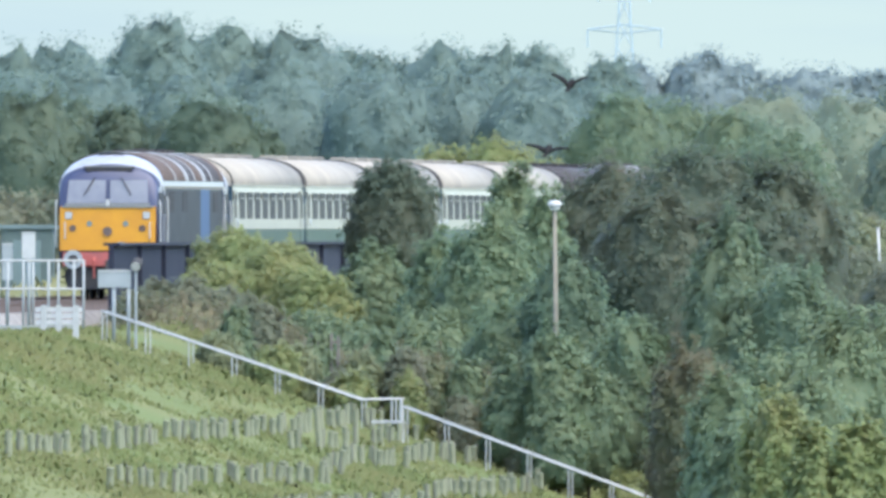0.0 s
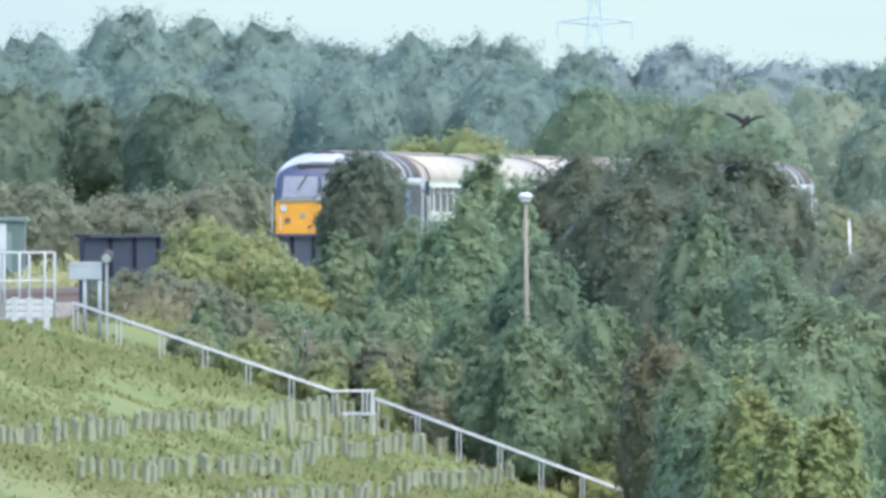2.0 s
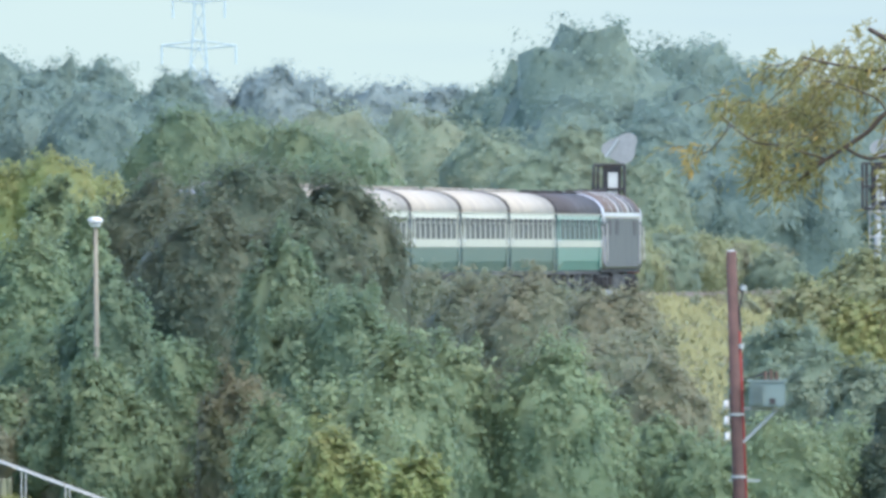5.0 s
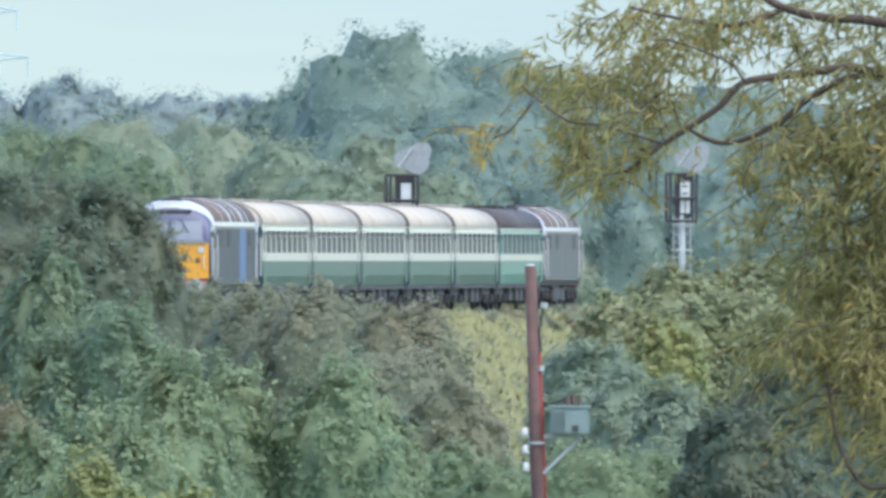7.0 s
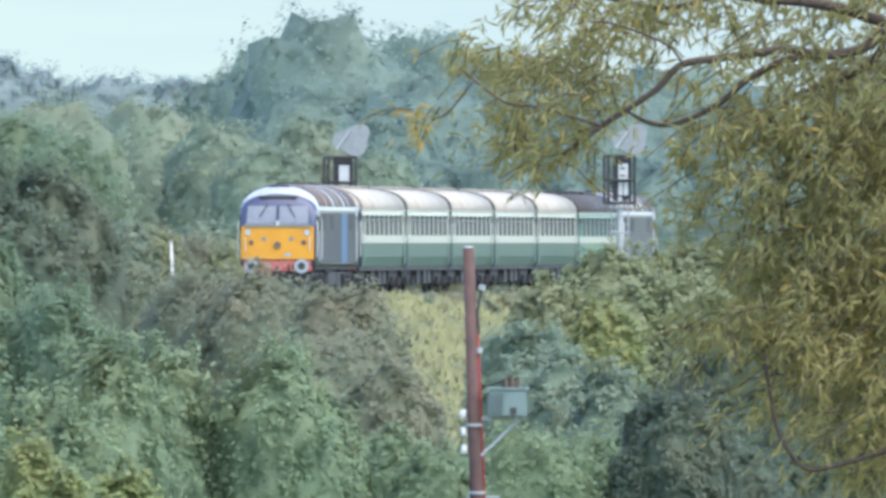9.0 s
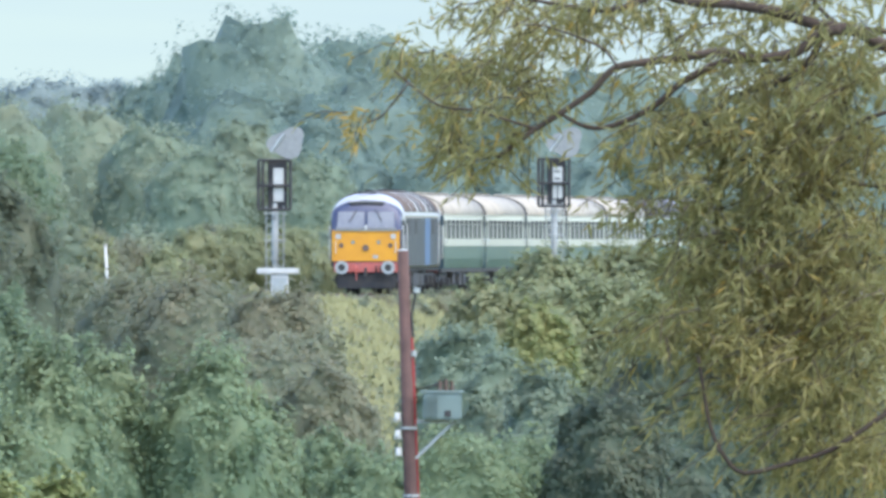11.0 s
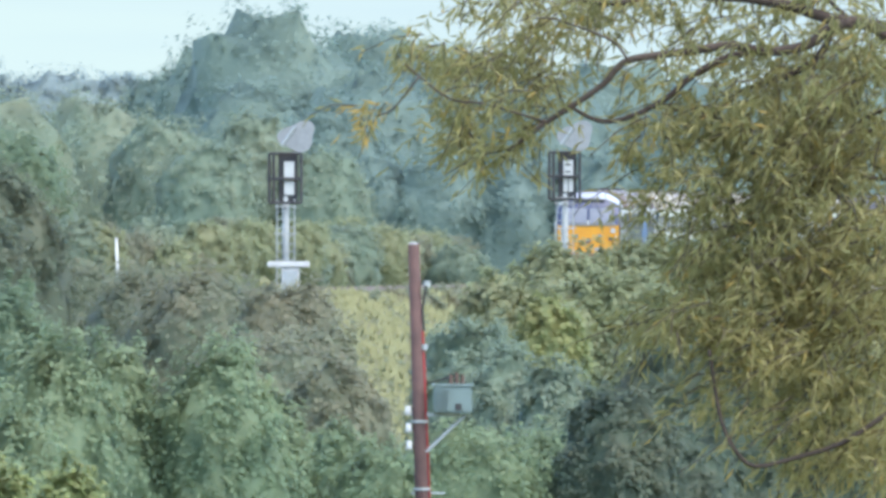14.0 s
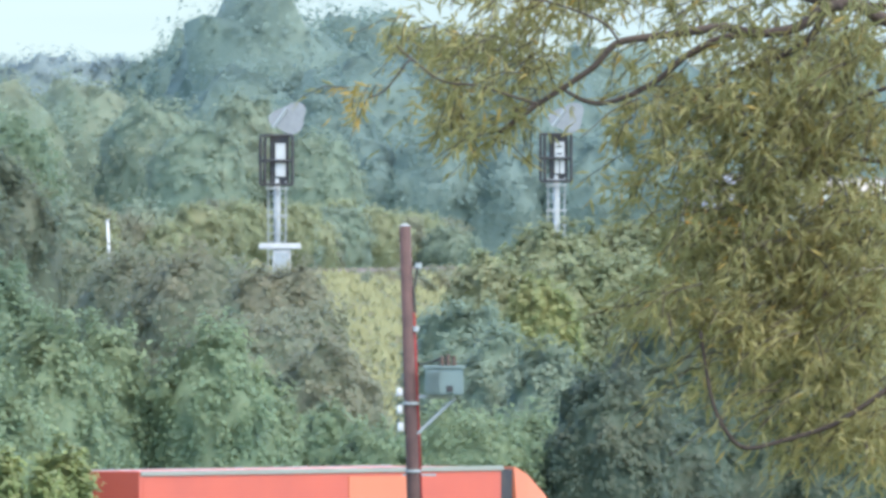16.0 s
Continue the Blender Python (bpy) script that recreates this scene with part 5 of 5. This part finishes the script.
    for r, pts in limbs:
        fine = [Vector(pts[0])]
        for b in pts[1:]:
            a, b = fine[-1], Vector(b)
            m = max(1, int((b - a).length / 0.35))
            fine += [a.lerp(b, (k + 1) / m) for k in range(m)]
        pts = fine
        n = len(pts)
        # soften the corners
        q = []
        for k in range(n - 1):
            for s in (0, 0.33, 0.67):
                p0, p1, p2, p3 = [Vector(pts[min(max(k + d, 0), n - 1)]) for d in (-1, 0, 1, 2)]
                q.append(0.5 * (2 * p1 + (p2 - p0) * s + (2 * p0 - 5 * p1 + 4 * p2 - p3) * s * s + (3 * p1 - p0 - 3 * p2 + p3) * s ** 3))
        q.append(Vector(pts[-1]))
        part("branch", tube(q, [r * (1 - 0.7 * k / len(q)) + 0.003 for k in range(len(q))], 7), M["twig"], t, "bent brown branch", True)
    # hanging sprays: middle of each leafy mass, its half sizes, sprays
    masses = [
        ((0.52, 125.0, 2.96), 0.19, 0.11, 40), ((0.82, 125.3, 2.98), 0.24, 0.14, 70), ((1.17, 125.1, 2.96), 0.24, 0.14, 70), ((1.53, 125.4, 2.92), 0.24, 0.15, 65),
        ((1.88, 125.3, 2.92), 0.24, 0.16, 70), ((2.26, 125.1, 2.95), 0.24, 0.15, 75), ((0.19, 125.4, 2.71), 0.16, 0.08, 30), ((0.46, 125.2, 2.68), 0.24, 0.12, 85),
        ((0.74, 125.1, 2.68), 0.22, 0.15, 75), ((0.93, 125.4, 2.81), 0.19, 0.11, 45), ((0.44, 125.2, 2.45), 0.19, 0.11, 45), ((0.65, 125.0, 2.36), 0.16, 0.14, 40),
        ((0.38, 125.4, 2.31), 0.14, 0.10, 20), ((0.60, 125.2, 2.24), 0.11, 0.07, 14), ((0.82, 125.0, 2.51), 0.14, 0.11, 25), ((-0.05, 125.3, 2.43), 0.10, 0.03, 10),
        ((1.28, 125.2, 2.61), 0.16, 0.08, 12), ((1.55, 125.0, 2.65), 0.22, 0.11, 27), ((1.88, 125.3, 2.62), 0.24, 0.14, 56), ((2.23, 125.1, 2.62), 0.24, 0.16, 95),
        ((1.25, 125.0, 2.31), 0.16, 0.11, 20), ((1.53, 125.3, 2.38), 0.22, 0.14, 56), ((1.85, 125.1, 2.35), 0.24, 0.16, 105), ((2.21, 125.4, 2.30), 0.27, 0.19, 130),
        ((1.23, 125.3, 2.04), 0.11, 0.08, 6), ((1.47, 125.1, 2.05), 0.19, 0.16, 33), ((1.77, 125.4, 2.00), 0.24, 0.19, 92), ((2.15, 125.2, 1.94), 0.30, 0.22, 150),
        ((1.44, 125.1, 1.78), 0.14, 0.14, 21), ((1.69, 125.4, 1.70), 0.24, 0.19, 105), ((2.07, 125.2, 1.62), 0.30, 0.22, 150), ((2.37, 125.0, 1.67), 0.16, 0.33, 100),
        ((1.28, 125.4, 1.40), 0.12, 0.11, 22), ((1.53, 125.2, 1.45), 0.19, 0.14, 60), ((1.82, 125.0, 1.34), 0.24, 0.16, 105), ((2.21, 125.3, 1.29), 0.27, 0.22, 135),
        ((1.72, 125.2, 1.10), 0.16, 0.14, 30), ((2.01, 125.0, 1.04), 0.24, 0.19, 75), ((2.32, 125.3, 0.99), 0.19, 0.22, 85), ((2.12, 125.1, 0.80), 0.24, 0.14, 40),
        ((2.39, 125.0, 0.75), 0.16, 0.14, 45), ((2.62, 125.3, 2.27), 0.16, 0.82, 110), ((2.29, 125.1, 3.19), 0.33, 0.11, 60), ((1.47, 125.4, 3.20), 0.54, 0.11, 80),
    ]
    P, A, G = [], [], []
    tw = bmesh.new()
    for (cx, cy, cz), hx, hz, n in masses:
        for k in range(int(n * (0.55 if cz > 2.62 else 0.72 if cx < 1.2 else 1.05))):
            while True:
                a, b = rng.uniform(-1, 1, 2)
                if a * a + b * b < 1:
                    break
            st = np.array([cx + a * hx, cy + rng.normal(0, 0.35), cz + b * hz + 0.06])
            sweep = rng.normal(-0.35, 0.55)
            ln = rng.uniform(0.14, 0.34)
            end = st + np.array([sweep * ln, rng.normal(0, 0.08), -ln * rng.uniform(0.25, 0.9)])
            if k % 2 == 0:
                tube([st, (st + end) / 2 + np.array([0, 0, 0.03]), end], [0.0042, 0.0034, 0.0022], 3, tw)
            m = int(rng.integers(8, 15))
            for s in rng.uniform(0, 1, m):
                q = st + (end - st) * s + np.array([0, 0, 0.1 * s * (1 - s)]) + rng.normal(0, 0.012, 3)
                d = (end - st) / ln * 0.6 + rng.normal(0, 0.55, 3) + np.array([0, 0, -0.25])
                P.append(q)
                A.append(d / np.linalg.norm(d))
                G.append(rng.uniform() < (0.7 if hz < 0.04 else 0.025))
    tagged(part("twig_spray", tw, M["twig"], t, "thin hanging twigs"), "", "", "", "stuff")
    P, A, G = np.array(P), np.array(A), np.array(G)
    for gold in (False, True):
        p_, a_ = P[G == gold], A[G == gold]
        n = len(p_)
        s = rng.uniform(0.06, 0.105, (n, 1))
        side = np.cross(a_, rng.normal(0, 1, (n, 3)))
        side /= np.linalg.norm(side, axis=1)[:, None]
        nr = np.cross(a_, side)
        v = np.stack([p_, p_ + a_ * s * 0.4 + side * s * 0.088, p_ + a_ * s - nr * s * 0.12, p_ + a_ * s * 0.4 - side * s * 0.088], 1)
        me = bpy.data.meshes.new("leaves")
        me.from_pydata(v.reshape(-1, 3).tolist(), [], [(4 * i, 4 * i + 1, 4 * i + 2, 4 * i + 3) for i in range(n)])
        me.materials.append(M["l_gold" if gold else "l_willow"])
        ob = new("leaves", me)
        ob.parent = t
        tagged(ob, "yellowed narrow leaves" if gold else "narrow olive leaves")


willow()


# ---- planting tubes, grass and undergrowth ----
def planting_tube():
    t = thing("planting_tube", "weathered grey plastic planting tube in the grass", "planting tube", None, "planting tubes")
    part("sleeve", tube([(0, 0, -0.1), (0.01, 0, 0.25), (0.0, 0.01, 0.42)], [0.08, 0.07, 0.08], 8), M["tube"], t)
    part("stake", box(0.07, 0.085, -0.008, 0.008, -0.1, 0.47), M["plank"], t)
    return t


rng_t = random.Random(5)
proto = None
for off, ya, yb, n in ((13.3, 474.0, 572.0, 96), (15.6, 478.0, 574.0, 90), (17.6, 482.0, 566.0, 70), (14.4, 530.0, 572.0, 28)):
    for k in range(n):
        y = ya + (yb - ya) * (k + rng_t.uniform(-0.35, 0.35)) / n
        x = track_x(y) + off + rng_t.uniform(-0.2, 0.2)
        if rng_t.random() < 0.08:
            continue
        m = pose(x, y, ground_z(x, y), rng_t.uniform(-5, 5), rng_t.uniform(-5, 5), rng_t.uniform(0, 360))
        if proto is None:
            proto = planting_tube()
            proto.matrix_basis = m
        else:
            copy_thing(proto, m)


def scatter(name, material, label, n, x_of, y_range, size, long, seed, up=0.3, hmax=0.3):
    rng = np.random.default_rng(seed)
    P, N = np.empty((n, 3)), np.empty((n, 3))
    k = 0
    while k < n:
        y = rng.uniform(*y_range)
        x = track_x(y) + rng.uniform(*x_of)
        d = noise.noise(Vector((x * 0.35, y * 0.1, seed)))
        if d < rng.uniform(-0.5, 0.25):
            continue
        P[k] = (x, y, ground_z(x, y) + rng.uniform(0, hmax) * (0.6 + d))
        k += 1
    N[:] = rng.normal(0, 1, (n, 3))
    N[:, 2] *= up
    sky_way = np.array([0.1, -0.35, 0.9])
    N[(N @ sky_way) < 0] *= -1
    me = leaves_mesh(name, P, N, size, seed, long, -1.6, 0.3, None, np.tile(sky_way, (n, 1)))
    me.materials.append(M[material])
    ob = new(name, me)
    return tagged(ob, label, name, "", "stuff")


scatter("grass", "blade", "rough green grass on the embankment", 90000, (5.0, 24.0), (440, 620), 0.1, 1.8, 3, 0.2, 0.12)
scatter("weeds", "l_bramble", "low weeds and brambles on the embankment", 16000, (5.0, 24.0), (572, 640), 0.24, 1.0, 4, 0.8, 0.7)
scatter("dry_grass", "dry", "tall dry yellow grass on the bank", 60000, (4.6, 22.0), (640, 1150), 0.26, 1.7, 5, 0.2, 0.5)
scatter("brambles", "l_brown", "low tangled brambles on the bank", 14000, (8.0, 28.0), (575, 640), 0.22, 1.0, 6, 0.8, 0.9)
scatter("verge_grass", "dry", "tall tawny grass along the track edge", 34000, (2.6, 8.5), (690, 1150), 0.2, 1.8, 11, 0.2, 0.6)
scatter("trackside_scrub", "dry", "dry scrub grass behind the railway", 26000, (-26.0, -6.0), (640, 1180), 0.3, 1.6, 8, 0.3, 0.9)


scatter("bank_weeds", "l_brown", "patches of brown bramble on the grassy bank", 26000, (7.0, 24.0), (640, 960), 0.18, 1.0, 14, 0.8, 0.6)


# ---- birds ----
def bird():
    t = thing("bird", "dark brown bird flying with spread wings", "bird", None, "flying birds")
    body = part("body", tube([(0, -0.2, 0), (0, -0.12, 0.01), (0, 0.0, 0.0), (0, 0.1, 0.0), (0, 0.17, 0.02), (0, 0.22, 0.02)], [0.02, 0.06, 0.085, 0.07, 0.045, 0.015], 10), M["feather"], t, "", True)
    part("tail", loft([[(x, y, z) for x, z in ((-w, -0.006), (w, -0.006), (w, 0.006), (-w, 0.006))] for y, w in ((-0.15, 0.03), (-0.34, 0.06))]), M["feather"], t)
    wings = []
    for s in (-1, 1):
        secs = []
        for k in range(7):
            u = k / 6
            c = 0.21 * (1 - 0.7 * u ** 2)
            x = s * (0.03 + 0.42 * u)
            yy = 0.05 - 0.09 * u * u
            z = 0.05 * math.sin(u * math.pi * 0.8)
            secs.append([(x, yy, z), (x, yy - c * 0.5, z + 0.022), (x, yy - c, z - 0.01), (x, yy - c * 0.5, z - 0.02)])
        w = part("wing", loft(secs), M["feather"], t, "", True)
        wings.append((s, w))
    return t, wings


bird_a = bird()
bird_b = bird()


def motions():
    for ob, middle in TRAIN:
        walk(ob, train_rows(middle))
    rows = []
    for k in range(33):
        t = 0.5 * k
        q = ROAD_P + ROAD_D * (33.5 * (t - 16.0) - 2.2) + ROAD_N * 0.0
        rows.append((t, pose(q.x, q.y, FLOOR + 0.1, 0, 0, LORRY_YAW)))
    walk(the_lorry, rows)
    # birds cross to the right, then leave the view
    pa = [(0.0, -11.5, 480, 4.82), (0.3, -11.19, 480, 4.41), (0.6, -10.45, 480, 5.08), (1.0, -9.72, 480, 4.84), (1.3, -9.33, 480, 4.75), (1.5, -8.79, 480, 4.56), (1.7, -8.17, 480, 4.26), (2.1, -6.96, 480, 3.77), (3.0, -2.87, 500, 2.76)]
    pb = [(0.0, -11.74, 470, 3.44), (0.2, -9.78, 470, 2.96), (0.4, -7.17, 470, 2.8), (0.6, -4.47, 470, 2.46), (1.2, 2.95, 480, 1.91)]
    for (ob, wings), pts, end, phase in ((bird_a, pa, (60.0, 560.0, 4.0), 0.0), (bird_b, pb, (70.0, 540.0, 3.0), 1.3)):
        rows = [(t, pose(x, y, z, 24, 5, -12)) for t, x, y, z in pts]
        rows.append((16.0, pose(*end, 24, 5, -12)))
        walk(ob, rows)
        for s, w in wings:
            flap = []
            for k in range(31):
                t = 0.1 * k
                flap.append((t, pose(0, 0, 0, 0, -s * (24 * math.cos(t * 13.0 + phase) + 4), 0)))
            flap.append((16.0, pose(0, 0, 0, 0, 0, 0)))
            walk(w, flap)


motions()
